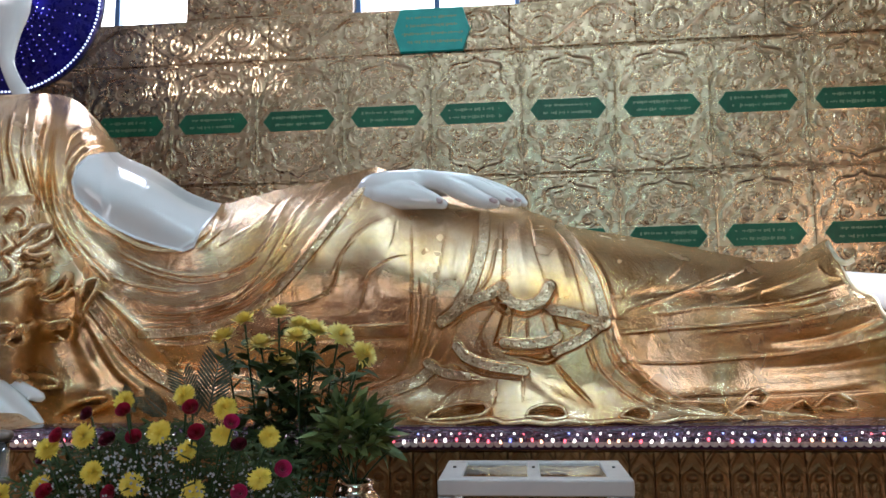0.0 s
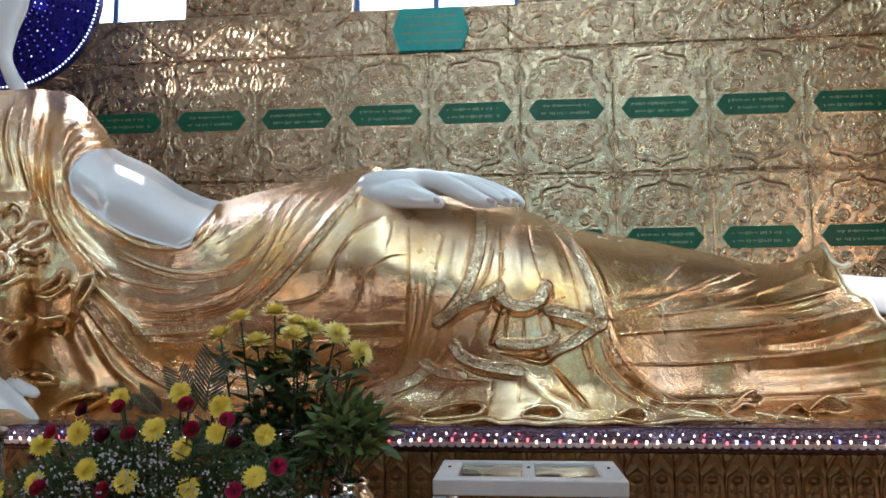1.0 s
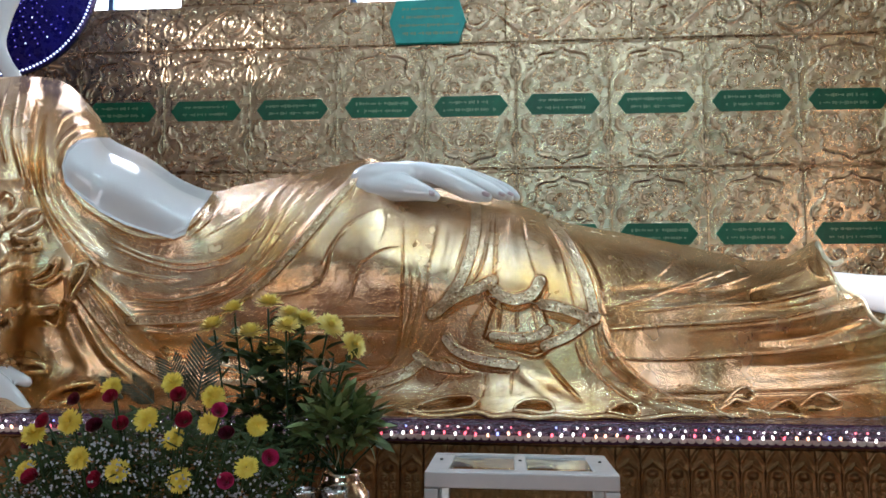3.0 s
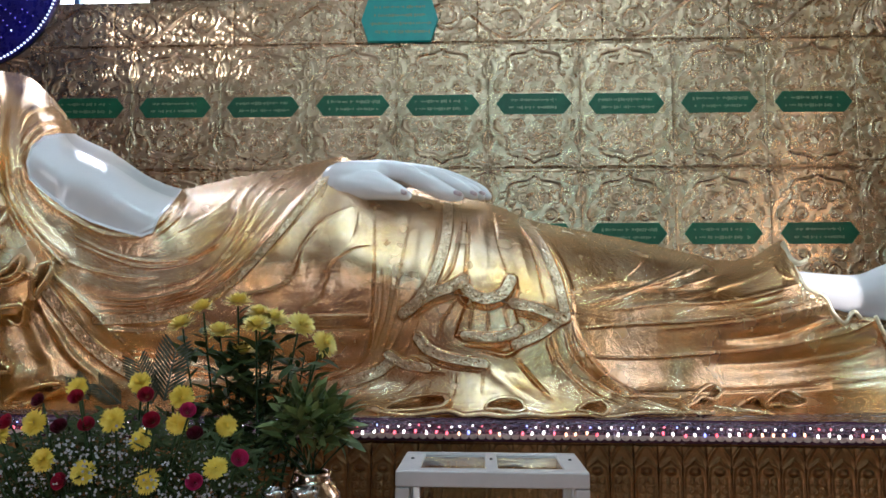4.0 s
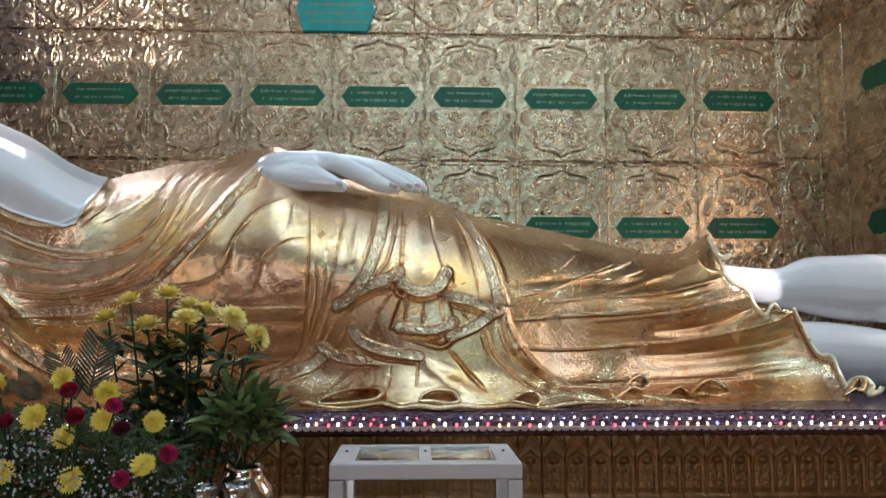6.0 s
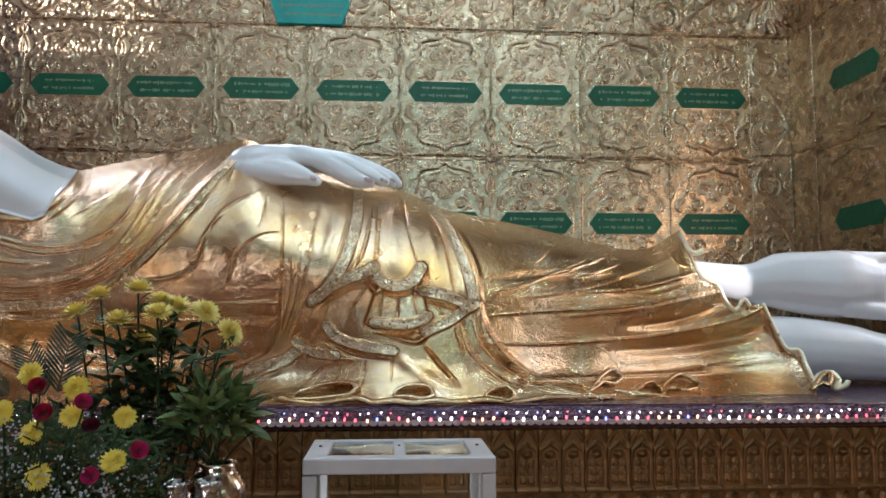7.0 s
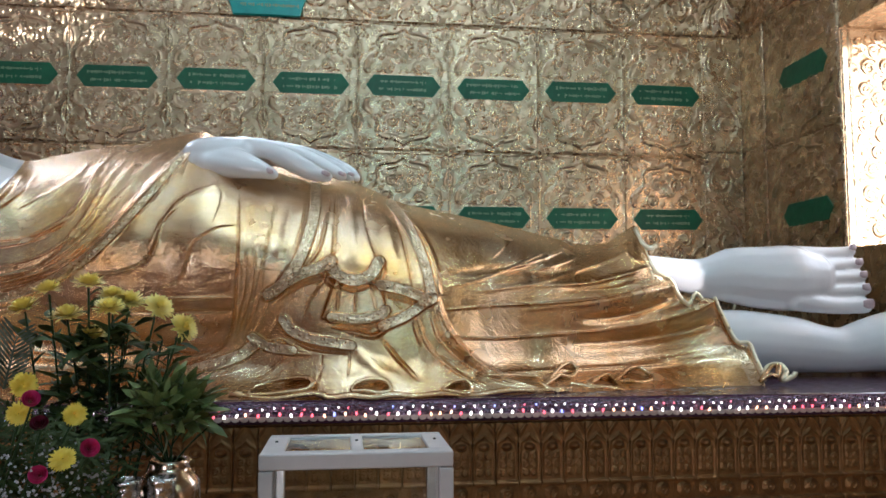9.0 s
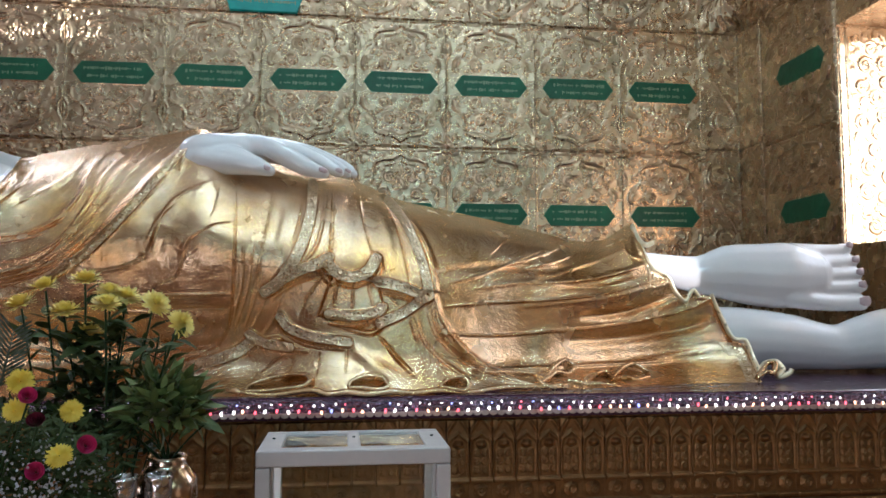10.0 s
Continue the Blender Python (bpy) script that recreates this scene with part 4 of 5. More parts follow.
m[: NS - 1] = np.maximum.reduce([MAT[:-1, :-1], MAT[1:, :-1], MAT[:-1, 1:], MAT[1:, 1:]])
m[NS - 1 :] = np.where(MAT[-2, :-1] == 3, 3, 0)
S_M += m.ravel().tolist()


def depth_at(X, Z):
    """How deep the front lies at a place of the elevation."""
    k = np.argmin((GX - X) ** 2 + (GZ - Z) ** 2)
    return DEP.ravel()[k]


def melt(tubes, voxel, smooth=6):
    """Tubes fused into one smooth skin."""
    v, f = [], []
    for line, rad, sq in tubes:
        line, rad = list(line), list(rad)
        # Round the free end.
        a_, b_ = Vector(line[-2]), Vector(line[-1])
        dirn = (b_ - a_).normalized()
        for k, q in ((0.5, 0.86), (0.85, 0.52), (0.98, 0.16)):
            line.append(b_ + dirn * rad[len(rad) - 1] * k)
        r0 = rad[-1]
        rad += [r0 * 0.86, r0 * 0.52, r0 * 0.16]
        # Round its root too.
        a_, b_ = Vector(line[1]), Vector(line[0])
        back, q0 = (b_ - a_).normalized(), rad[0]
        line = [b_ + back * q0 * k for k in (0.98, 0.85, 0.5)] + line
        rad = [q0 * 0.16, q0 * 0.52, q0 * 0.86] + rad
        tube(v, f, line, rad, 16, sq)
    me = bpy.data.meshes.new("melt")
    me.from_pydata([tuple(p) for p in v], [], f)
    tmp = new("melt", me)
    md = tmp.modifiers.new("r", "REMESH")
    md.mode, md.voxel_size = "VOXEL", voxel
    sm = tmp.modifiers.new("s", "SMOOTH")
    sm.factor, sm.iterations = 0.5, smooth
    out = bpy.data.meshes.new_from_object(tmp.evaluated_get(bpy.context.evaluated_depsgraph_get()))
    vs = [tuple(p.co) for p in out.vertices]
    fs = [tuple(p.vertices) for p in out.polygons]
    bpy.data.objects.remove(tmp)
    bpy.data.meshes.remove(me)
    bpy.data.meshes.remove(out)
    return vs, fs


def add_skin(v, f, mat):
    base = len(S_V)
    S_V.extend([tuple(p) for p in v])
    S_F.extend([tuple(base + i for i in q) for q in f])
    S_M.extend([mat] * len(f))


def limb(pts, radii, ys, n=14, squash=0.8):
    """A tube from elevation points, radii and depths."""
    c = curve_pts([(p[0], p[1], y, r) for p, y, r in zip(pts, ys, radii)], n)
    return [Vector((q[0] * q[2] / EL, q[2], 1.6 + (q[1] - 1.6) * q[2] / EL)) for q in c], [q[3] for q in c], squash


# The hand on the thigh.
HY = 3.41
hand_tubes = [
    limb([(-0.639, 2.272), (-0.573, 2.277), (-0.477, 2.295)], [0.086, 0.090, 0.072], [HY + 0.05, HY + 0.01, HY], squash=0.9),
    limb([(-0.535, 2.305), (-0.370, 2.316), (-0.248, 2.265), (-0.161, 2.219), (-0.095, 2.198)], [0.060, 0.047, 0.047, 0.040, 0.026], [HY + 0.02, HY, HY - 0.02, HY - 0.03, HY - 0.03]),
    limb([(-0.611, 2.251), (-0.491, 2.254), (-0.395, 2.228), (-0.331, 2.205)], [0.066, 0.060, 0.043, 0.027], [HY - 0.02, HY - 0.06, HY - 0.09, HY - 0.09]),
    limb([(-0.472, 2.316), (-0.243, 2.296), (-0.103, 2.244), (-0.029, 2.204)], [0.058, 0.046, 0.036, 0.025], [HY + 0.08, HY + 0.07, HY + 0.06, HY + 0.05]),
    limb([(-0.447, 2.316), (-0.218, 2.296), (-0.055, 2.239), (0.006, 2.198)], [0.055, 0.044, 0.033, 0.023], [HY + 0.15, HY + 0.15, HY + 0.13, HY + 0.12]),
    limb([(-0.421, 2.316), (-0.192, 2.296), (-0.014, 2.234), (0.037, 2.196)], [0.052, 0.040, 0.030, 0.021], [HY + 0.21, HY + 0.21, HY + 0.19, HY + 0.18]),
    limb([(-0.583, 2.280), (-0.421, 2.295), (-0.243, 2.280)], [0.078, 0.060, 0.045], [HY + 0.12, HY + 0.12, HY + 0.12], squash=1.6),
    limb([(-0.603, 2.243), (-0.471, 2.233), (-0.369, 2.218)], [0.058, 0.050, 0.036], [HY - 0.03, HY - 0.07, HY - 0.09], squash=1.0),
    limb([(-0.654, 2.248), (-0.572, 2.249), (-0.496, 2.244)], [0.060, 0.068, 0.06], [HY + 0.02, HY - 0.02, HY - 0.04], squash=1.0),
]
add_skin(*melt(hand_tubes, 0.0075, 7), 2)
for pt, y_, r_ in zip([(-0.349, 2.221), (-0.1, 2.214), (-0.029, 2.214), (0.011, 2.214)], (HY - 0.116, HY - 0.058, HY + 0.022, HY + 0.096), (0.019, 0.018, 0.016, 0.014)):
    v, f = [], []
    c = Vector(place(np.array([pt[0]]), np.array([pt[1]]), np.array([y_]))[0])
    tube(v, f, [c + Vector((-r_, 0.006, 0.006)), c + Vector((-r_ * 0.4, 0, 0.003)), c + Vector((r_ * 0.6, 0, -0.004)), c + Vector((r_, 0.006, -0.006))], [r_ * 0.4, r_ * 0.6, r_ * 0.6, r_ * 0.35], 10, 0.35)
    add_skin(v, f, 4)
# The hand at the side of the head, palm down on the deck.
LY = 2.98
add_skin(*melt([
    limb([(-2.70, 1.53), (-2.53, 1.44), (-2.41, 1.39)], [0.10, 0.10, 0.07], [LY + 0.05] * 3),
    limb([(-2.56, 1.46), (-2.38, 1.37), (-2.27, 1.29), (-2.20, 1.22)], [0.055, 0.045, 0.036, 0.028], [LY] * 4),
    limb([(-2.58, 1.42), (-2.44, 1.32), (-2.34, 1.25), (-2.27, 1.21)], [0.055, 0.042, 0.034, 0.027], [LY - 0.04] * 4),
    limb([(-2.61, 1.38), (-2.49, 1.29), (-2.40, 1.23), (-2.35, 1.20)], [0.05, 0.04, 0.032, 0.027], [LY - 0.08] * 4),
    limb([(-2.53, 1.49), (-2.36, 1.42), (-2.26, 1.38), (-2.21, 1.36)], [0.05, 0.038, 0.030, 0.025], [LY + 0.06] * 4),
], 0.009, 6), 2)
# The feet, one on the other.
FY = 3.62
foot_tubes = [
    limb([(1.28, 1.80), (1.48, 1.78), (1.64, 1.76), (1.78, 1.77), (1.95, 1.76), (2.09, 1.76), (2.18, 1.76)], [0.082, 0.080, 0.098, 0.140, 0.160, 0.166, 0.13], [FY + 0.05, FY + 0.03, FY, FY, FY, FY, FY], 20, 0.62),
    limb([(2.10, 1.87), (2.27, 1.88), (2.39, 1.89)], [0.050, 0.033, 0.029], [FY + 0.02] * 3, 8),
    limb([(2.09, 1.82), (2.27, 1.82), (2.42, 1.83)], [0.050, 0.032, 0.030], [FY] * 3, 8),
    limb([(2.09, 1.76), (2.26, 1.76), (2.44, 1.77)], [0.050, 0.032, 0.030], [FY - 0.02] * 3, 8),
    limb([(2.09, 1.70), (2.26, 1.70), (2.46, 1.71)], [0.050, 0.032, 0.031], [FY - 0.03] * 3, 8),
    limb([(2.09, 1.66), (2.26, 1.63), (2.45, 1.63)], [0.060, 0.042, 0.042], [FY - 0.04] * 3, 8),
]
add_skin(*melt(foot_tubes, 0.0085, 7), 2)
for pt, y_, r_ in zip([(2.40, 1.91), (2.43, 1.84), (2.45, 1.78), (2.46, 1.72), (2.47, 1.64)], (FY + 0.0, FY - 0.022, FY - 0.042, FY - 0.052, FY - 0.068), (0.020, 0.022, 0.022, 0.022, 0.030)):
    v, f = [], []
    c = place(np.array([pt[0]]), np.array([pt[1]]), np.array([y_]))[0]
    tube(v, f, [Vector(c) + Vector((-r_, -0.006, 0)), Vector(c) + Vector((-r_ * 0.4, -0.012, 0)), Vector(c) + Vector((r_ * 0.6, -0.010, 0)), Vector(c) + Vector((r_, -0.002, 0))], [r_ * 0.5, r_ * 0.8, r_ * 0.85, r_ * 0.5], 10, 0.35)
    add_skin(v, f, 4)
add_skin(*melt([
    limb([(1.52, 1.47), (1.73, 1.465), (1.89, 1.46), (2.09, 1.445), (2.20, 1.43), (2.32, 1.42), (2.44, 1.44), (2.58, 1.46), (2.75, 1.47)], [0.14, 0.157, 0.153, 0.139, 0.122, 0.114, 0.132, 0.152, 0.155], [3.62, 3.60, 3.59, 3.58, 3.57, 3.56, 3.55, 3.54, 3.53], 26, 0.85),
], 0.012, 6), 2)
# Neck, cheek and the long ear lobe on the shoulder.
add_skin(*melt([
    limb([(-2.44, 3.46), (-2.44, 3.26), (-2.46, 3.12), (-2.46, 2.98), (-2.42, 2.88), (-2.37, 2.80)], [0.10, 0.10, 0.072, 0.046, 0.044, 0.050], [3.9, 3.88, 3.86, 3.84, 3.80, 3.74], 18, 0.6),
    limb([(-2.62, 3.42), (-2.67, 3.18), (-2.71, 2.95), (-2.73, 2.73)], [0.22, 0.20, 0.17, 0.17], [4.0] * 4, 12),
], 0.012, 5), 2)


# Curled hems: ribbons that stand out from the cloth.
def ribbon(pts, w, mat, out=0.03, n=40, thick=0.35):
    c = curve_pts(pts, n)
    line = []
    ys = np.array([depth_at(p[0], p[1]) for p in c])
    ys = np.convolve(np.pad(ys, 6, mode="edge"), np.ones(13) / 13, "valid") - out
    for p, y in zip(c, ys):
        line.append(Vector(place(np.array([p[0]]), np.array([p[1]]), np.array([y]))[0]))
    v, f = [], []
    tube(v, f, line, [w * (0.75 + 0.25 * math.sin(math.pi * k / (n - 1))) for k in range(n)], 8, 1.0 / thick if thick > 1 else 1.6)
    add_skin(v, f, mat)


for pts in LOOPS:
    ribbon(list(pts) + [pts[0]], 0.0105, 0, 0.018, 52)
for pts, w in (
    ([(-0.49, 1.26), (-0.41, 1.24), (-0.29, 1.23), (-0.14, 1.25), (-0.07, 1.23), (0.02, 1.24), (0.10, 1.23), (0.20, 1.24), (0.30, 1.23), (0.42, 1.24), (0.56, 1.23), (0.70, 1.25), (0.87, 1.25), (1.00, 1.26)], 0.015),
    ([(0.62, 1.32), (0.75, 1.32), (0.87, 1.31)], 0.011),
    ([(1.00, 1.28), (1.06, 1.27), (1.10, 1.26), (1.25, 1.26)], 0.011),
    ([(0.86, 1.32), (0.87, 1.28), (0.92, 1.25), (1.00, 1.25)], 0.013),
):
    ribbon(pts, w, 0, 0.004)
# The pale edge of the gown's end.
ribbon([(1.320, 1.985), (1.343, 1.923), (1.383, 1.897), (1.419, 1.908)], 0.013, 5, 0.0, 24)
ribbon([(1.320, 1.985), (1.377, 1.849), (1.416, 1.787), (1.487, 1.748), (1.518, 1.685), (1.566, 1.638), (1.606, 1.688), (1.639, 1.657)], 0.010, 5, 0.004, 48)
ribbon([(1.697, 1.670), (1.744, 1.562), (1.797, 1.468), (1.858, 1.454), (1.887, 1.389), (1.913, 1.331), (1.934, 1.284)], 0.010, 5, 0.004, 40)
ribbon([(1.926, 1.294), (1.947, 1.344), (2.004, 1.356), (2.036, 1.317), (2.018, 1.283), (2.067, 1.298), (2.087, 1.319)], 0.012, 5, 0.0, 40)
# Ruffled cloth under the shoulder.
for pts in (
    [(-2.43, 2.20), (-2.37, 2.25), (-2.31, 2.21), (-2.32, 2.15), (-2.37, 2.12), (-2.35, 2.08), (-2.27, 2.14), (-2.20, 2.15), (-2.19, 2.10), (-2.26, 2.06), (-2.32, 2.04)],
    [(-2.32, 2.04), (-2.28, 2.01), (-2.21, 2.02), (-2.19, 1.98), (-2.25, 1.97), (-2.31, 1.98)],
    [(-2.42, 2.02), (-2.38, 1.99), (-2.36, 1.94), (-2.39, 1.90), (-2.47, 1.89)],
    [(-2.44, 1.84), (-2.36, 1.87), (-2.29, 1.90), (-2.25, 1.89), (-2.23, 1.84), (-2.16, 1.87), (-2.10, 1.93), (-2.09, 1.90), (-2.13, 1.84), (-2.24, 1.81)],
    [(-2.24, 1.81), (-2.16, 1.80), (-2.10, 1.83), (-2.06, 1.86), (-2.04, 1.82), (-2.03, 1.74), (-2.00, 1.78), (-1.95, 1.86), (-1.96, 1.90), (-2.01, 1.88), (-2.03, 1.82)],
    [(-2.46, 1.69), (-2.38, 1.70), (-2.32, 1.67), (-2.26, 1.69), (-2.25, 1.73), (-2.18, 1.70), (-2.09, 1.71), (-2.06, 1.68), (-2.08, 1.62), (-2.15, 1.65)],
    [(-2.38, 1.63), (-2.32, 1.68), (-2.29, 1.63), (-2.34, 1.60), (-2.39, 1.62)],
    [(-2.43, 2.13), (-2.39, 2.07), (-2.42, 2.04), (-2.48, 2.03)],
    [(-2.33, 1.44), (-2.25, 1.46), (-2.14, 1.44), (-2.12, 1.41), (-2.22, 1.41), (-2.32, 1.43)],
    [(-2.13, 1.27), (-2.03, 1.33), (-1.91, 1.36), (-1.86, 1.34), (-1.92, 1.30), (-2.05, 1.26)],
):
    ribbon(pts, 0.014, 0, 0.026, 60)

statue = pydata("statue", S_V, S_F, [GOLD, FILIGREE, WHITE, WHITE, NAIL, GILT_EDGE], index=S_M)
tagged(statue, "large reclining statue in gold-leaf robes with glossy white skin", "statue")

# ---- string of lights along the altar's edge ----
BULB_GLASS = {c: material("lit_bulb_" + c, rgb, 0.3, 0, 0, rgb, p) for c, rgb, p in (("white", (1.0, 0.90, 0.76), 6.0), ("red", (1.0, 0.12, 0.15), 3.5), ("blue", (0.35, 0.40, 1.0), 3.0), ("amber", (1.0, 0.52, 0.28), 5.0))}
WIRE = material("dark_wire", (0.03, 0.03, 0.05), 0.5)
rnd = random.Random(11)
lights = empty("string_lights", "lit white, red and blue fairy lights along the altar edge", "fairy lights", at=(0, 2.8, 1.25))


def bulb_mesh(mat, r=0.0032, l=0.008):
    v, f = [], []
    tube(v, f, [(0, 0, -l / 2), (0, 0, -l / 4), (0, 0, l / 4), (0, 0, l / 2)], [r * 0.5, r, r, r * 0.4], 6)
    me = bpy.data.meshes.new("bulb")
    me.from_pydata([tuple(p) for p in v], [], f)
    me.materials.append(mat)
    return me


BULBS = {c: bulb_mesh(m, 0.0042, 0.013) for c, m in BULB_GLASS.items()}
SMALL = {c: bulb_mesh(m, 0.0030, 0.006) for c, m in BULB_GLASS.items()}
x = -2.36
while x < 2.5:
    c = rnd.choices(("white", "red", "blue", "amber"), (0.34, 0.30, 0.08, 0.28))[0]
    mesh_ob("bulb", BULBS[c], pose(x + rnd.uniform(-0.005, 0.005), -0.005, -0.012 + rnd.uniform(-0.004, 0.004), rnd.uniform(-25, 25), rnd.uniform(-20, 20)), lights)
    if rnd.random() > 0.15:
        c = rnd.choices(("white", "red", "blue"), (0.72, 0.14, 0.14))[0]
        mesh_ob("bulb", SMALL[c], pose(x + 0.012 + rnd.uniform(-0.006, 0.006), -0.004, 0.010 + rnd.uniform(-0.004, 0.004), rnd.uniform(-25, 25), rnd.uniform(-30, 30)), lights)
    x += 0.038
for z, ph in ((0.020, 0), (-0.004, 1.5)):
    v, f = [], []
    tube(v, f, [(q, 0.0015 + 0.001 * math.sin(q * 30), z + 0.004 * math.sin(q * 40 + ph)) for q in np.linspace(-2.4, 2.5, 420)], 0.0013, 4)
    pydata("wire", v, f, WIRE, lights)
# Tinsel strip behind the bulbs with a scalloped trim below.
tin = empty("tinsel_trim", "violet tinsel ribbon with a silver scalloped edge", "garland", at=(0, 2.803, 1.25))
xs = np.linspace(-3.4, 2.84, 900)
v = []
for q in xs:
    v += [(q, 0.004 + 0.002 * math.sin(q * 90), 0.030 + 0.002 * math.sin(q * 37)), (q, -0.001 + 0.003 * math.sin(q * 61 + 1), 0.006), (q, 0.001 + 0.003 * math.sin(q * 83 + 2), -0.012), (q, 0.004, -0.024)]
pydata("ribbon", v, [(4 * i + j, 4 * i + 4 + j, 4 * i + 5 + j, 4 * i + 1 + j) for i in range(len(xs) - 1) for j in range(3)], TINSEL, tin)
SILVER_TRIM = grain(material("silver_trim", (0.7, 0.62, 0.62), 0.35, 0.4), (0.40, 0.30, 0.28), (0.60, 0.48, 0.45), 60, 4, 0.5, 120)
bm = bmesh.new()
q = -3.4
while q < 2.83:
    pts = [(q + 0.0145 * (1 - math.cos(w)), -0.026 - 0.010 * math.sin(w)) for w in np.linspace(0, math.pi, 6)]
    fr = [bm.verts.new((a, -0.002, b)) for a, b in pts] + [bm.verts.new((q + 0.029, -0.002, -0.018)), bm.verts.new((q, -0.002, -0.018))]
    bk = [bm.verts.new((w.co.x, 0.003, w.co.z)) for w in fr]
    bm.faces.new(fr)
    bm.faces.new(bk[::-1])
    for i in range(len(fr)):
        j = (i + 1) % len(fr)
        bm.faces.new((fr[j], fr[i], bk[i], bk[j]))
    q += 0.030
part("scalloped_edge", bm, SILVER_TRIM, tin, "silver scalloped edging")

# ---- the halo behind the head ----
BLUE_DISC = grain(material("deep_blue_foil", (0.01, 0.01, 0.2), 0.3, 0.3), (0.006, 0.006, 0.14), (0.014, 0.012, 0.30), 9, 6, 0.3, 60, (0.2, 0.4))
BLUE_LED = material("blue_led", (0.3, 0.25, 1.0), 0.3, 0, 0, (0.28, 0.22, 1.0), 0.7)
WHITE_LED = material("white_led", (0.9, 0.92, 1.0), 0.3, 0, 0, (0.9, 0.93, 1.0), 2.2)
HC = [(-3.299, 3.863)][0]
halo = empty("halo", "round blue halo set with small lights behind the head", "halo", at=(HC[0], 4.6, HC[1]))
HR = 0.622
bm = bmesh.new()
bmesh.ops.create_cone(bm, cap_ends=True, segments=96, radius1=HR, radius2=HR, depth=0.03)
bmesh.ops.rotate(bm, verts=bm.verts, matrix=Matrix.Rotation(radians(90), 3, "X"))
part("disc", bm, BLUE_DISC, halo)
# Unseen board, added so the disc's back throws no blue on the wall.
bm = bmesh.new()
bmesh.ops.create_cone(bm, cap_ends=True, segments=64, radius1=HR * 0.995, radius2=HR * 0.995, depth=0.02)
bmesh.ops.rotate(bm, verts=bm.verts, matrix=Matrix.Rotation(radians(90), 3, "X"))
bmesh.ops.translate(bm, verts=bm.verts, vec=(0, 0.028, 0))
part("backing", bm, WIRE, halo, "dark board added to stop coloured bounce on the wall")
part("stand", boxed(-0.05, 0.05, 0.04, 0.10, TOP_Z - HC[1], 0.2, bevel=0.005), WIRE, halo, "dark upright post")
LEDS = {"w": bulb_mesh(WHITE_LED, 0.0065, 0.012), "b": bulb_mesh(BLUE_LED, 0.0042, 0.008), "s": bulb_mesh(WHITE_LED, 0.0045, 0.009)}
for i in range(150):
    w = 2 * math.pi * i / 150
    mesh_ob("ring_light", LEDS["w"], pose(HR * 0.985 * math.cos(w), -0.02, HR * 0.985 * math.sin(w), 90, 0, 0), halo)
for i in range(40):
    w = 2 * math.pi * (i + 0.5) / 40
    for j in range(9):
        r = 0.18 + 0.044 * j
        if math.sin(w) < 0.45 and math.cos(w) > -0.35 and rnd.random() > 0.2:
            mesh_ob("ray_light", LEDS["s" if rnd.random() > 0.86 else "b"], pose(r * math.cos(w), -0.019, r * math.sin(w), 90, 0, 0), halo)

# ---- the donation box ----
POWDER = grain(material("white_powder_coat", (0.62, 0.58, 0.58), 0.4), (0.54, 0.48, 0.48), (0.66, 0.59, 0.58), 6, 6, 0.06, 200, (0.3, 0.45))
ALU = grain(material("brushed_aluminium", (0.6, 0.6, 0.6), 0.35, 1.0), (0.5, 0.5, 0.5), (0.68, 0.68, 0.68), 20, 4)
GLASS = material("clear_glass", (0.95, 0.98, 0.97), 0.02)
GLASS.node_tree.nodes["Principled BSDF"].inputs["Transmission Weight"].default_value = 1.0
GLASS.node_tree.nodes["Principled BSDF"].inputs["IOR"].default_value = 1.45
BLACK = material("black_screw", (0.02, 0.02, 0.02), 0.5)
NOTE = grain(material("paper_notes", (0.3, 0.33, 0.3), 0.8), (0.16, 0.22, 0.20), (0.42, 0.38, 0.34), 25, 4)
bx0, bx1, by0, by1, bz = -0.228, 0.290, 2.10, 2.43, 1.227
don = empty("donation_box", "white framed glass donation box on the floor", "donation box", at=(0.03, 2.26, 0))
T0 = Matrix.Translation((-0.03, -2.26, 0))


def dpart(name, a, mat, bevel=0.0, label=""):
    bm = boxed(*a, bevel=bevel)
    bmesh.ops.transform(bm, matrix=T0, verts=bm.verts)
    return part(name, bm, mat, don, label)


fw = 0.038
for xa, xb in ((bx0, bx0 + fw), (bx1 - fw, bx1)):
    for ya, yb in ((by0, by0 + fw), (by1 - fw, by1)):
        dpart("post", (xa, xb, ya, yb, 0.0, bz - 0.045), POWDER, 0.004)
dpart("top_rail", (bx0, bx1, by0, by0 + 0.052, bz - 0.043, bz), POWDER, 0.005)
dpart("top_rail", (bx0, bx1, by1 - 0.03, by1, bz - 0.043, bz), POWDER, 0.005)
dpart("top_rail", (bx0, bx0 + 0.062, by0 + 0.053, by1 - 0.031, bz - 0.043, bz - 0.001), POWDER, 0.004)
dpart("top_rail", (bx1 - 0.062, bx1, by0 + 0.053, by1 - 0.031, bz - 0.043, bz - 0.001), POWDER, 0.004)
dpart("divider", (0.014, 0.048, by0 + 0.053, by1 - 0.031, bz - 0.043, bz - 0.001), POWDER, 0.004)
for xa, xb in ((bx0 + 0.063, 0.013), (0.049, bx1 - 0.063)):
    g = dpart("top_pane", (xa, xb, by0 + 0.054, by1 - 0.032, bz - 0.012, bz - 0.006), GLASS)
    g.visible_shadow = False
g = dpart("front_pane", (bx0 + fw + 0.002, bx1 - fw - 0.002, by0 + 0.012, by0 + 0.018, 0.80, bz - 0.045), GLASS)
g.visible_shadow = False
g = dpart("back_pane", (bx0 + fw + 0.002, bx1 - fw - 0.002, by1 - 0.018, by1 - 0.012, 0.80, bz - 0.045), GLASS)
g.visible_shadow = False
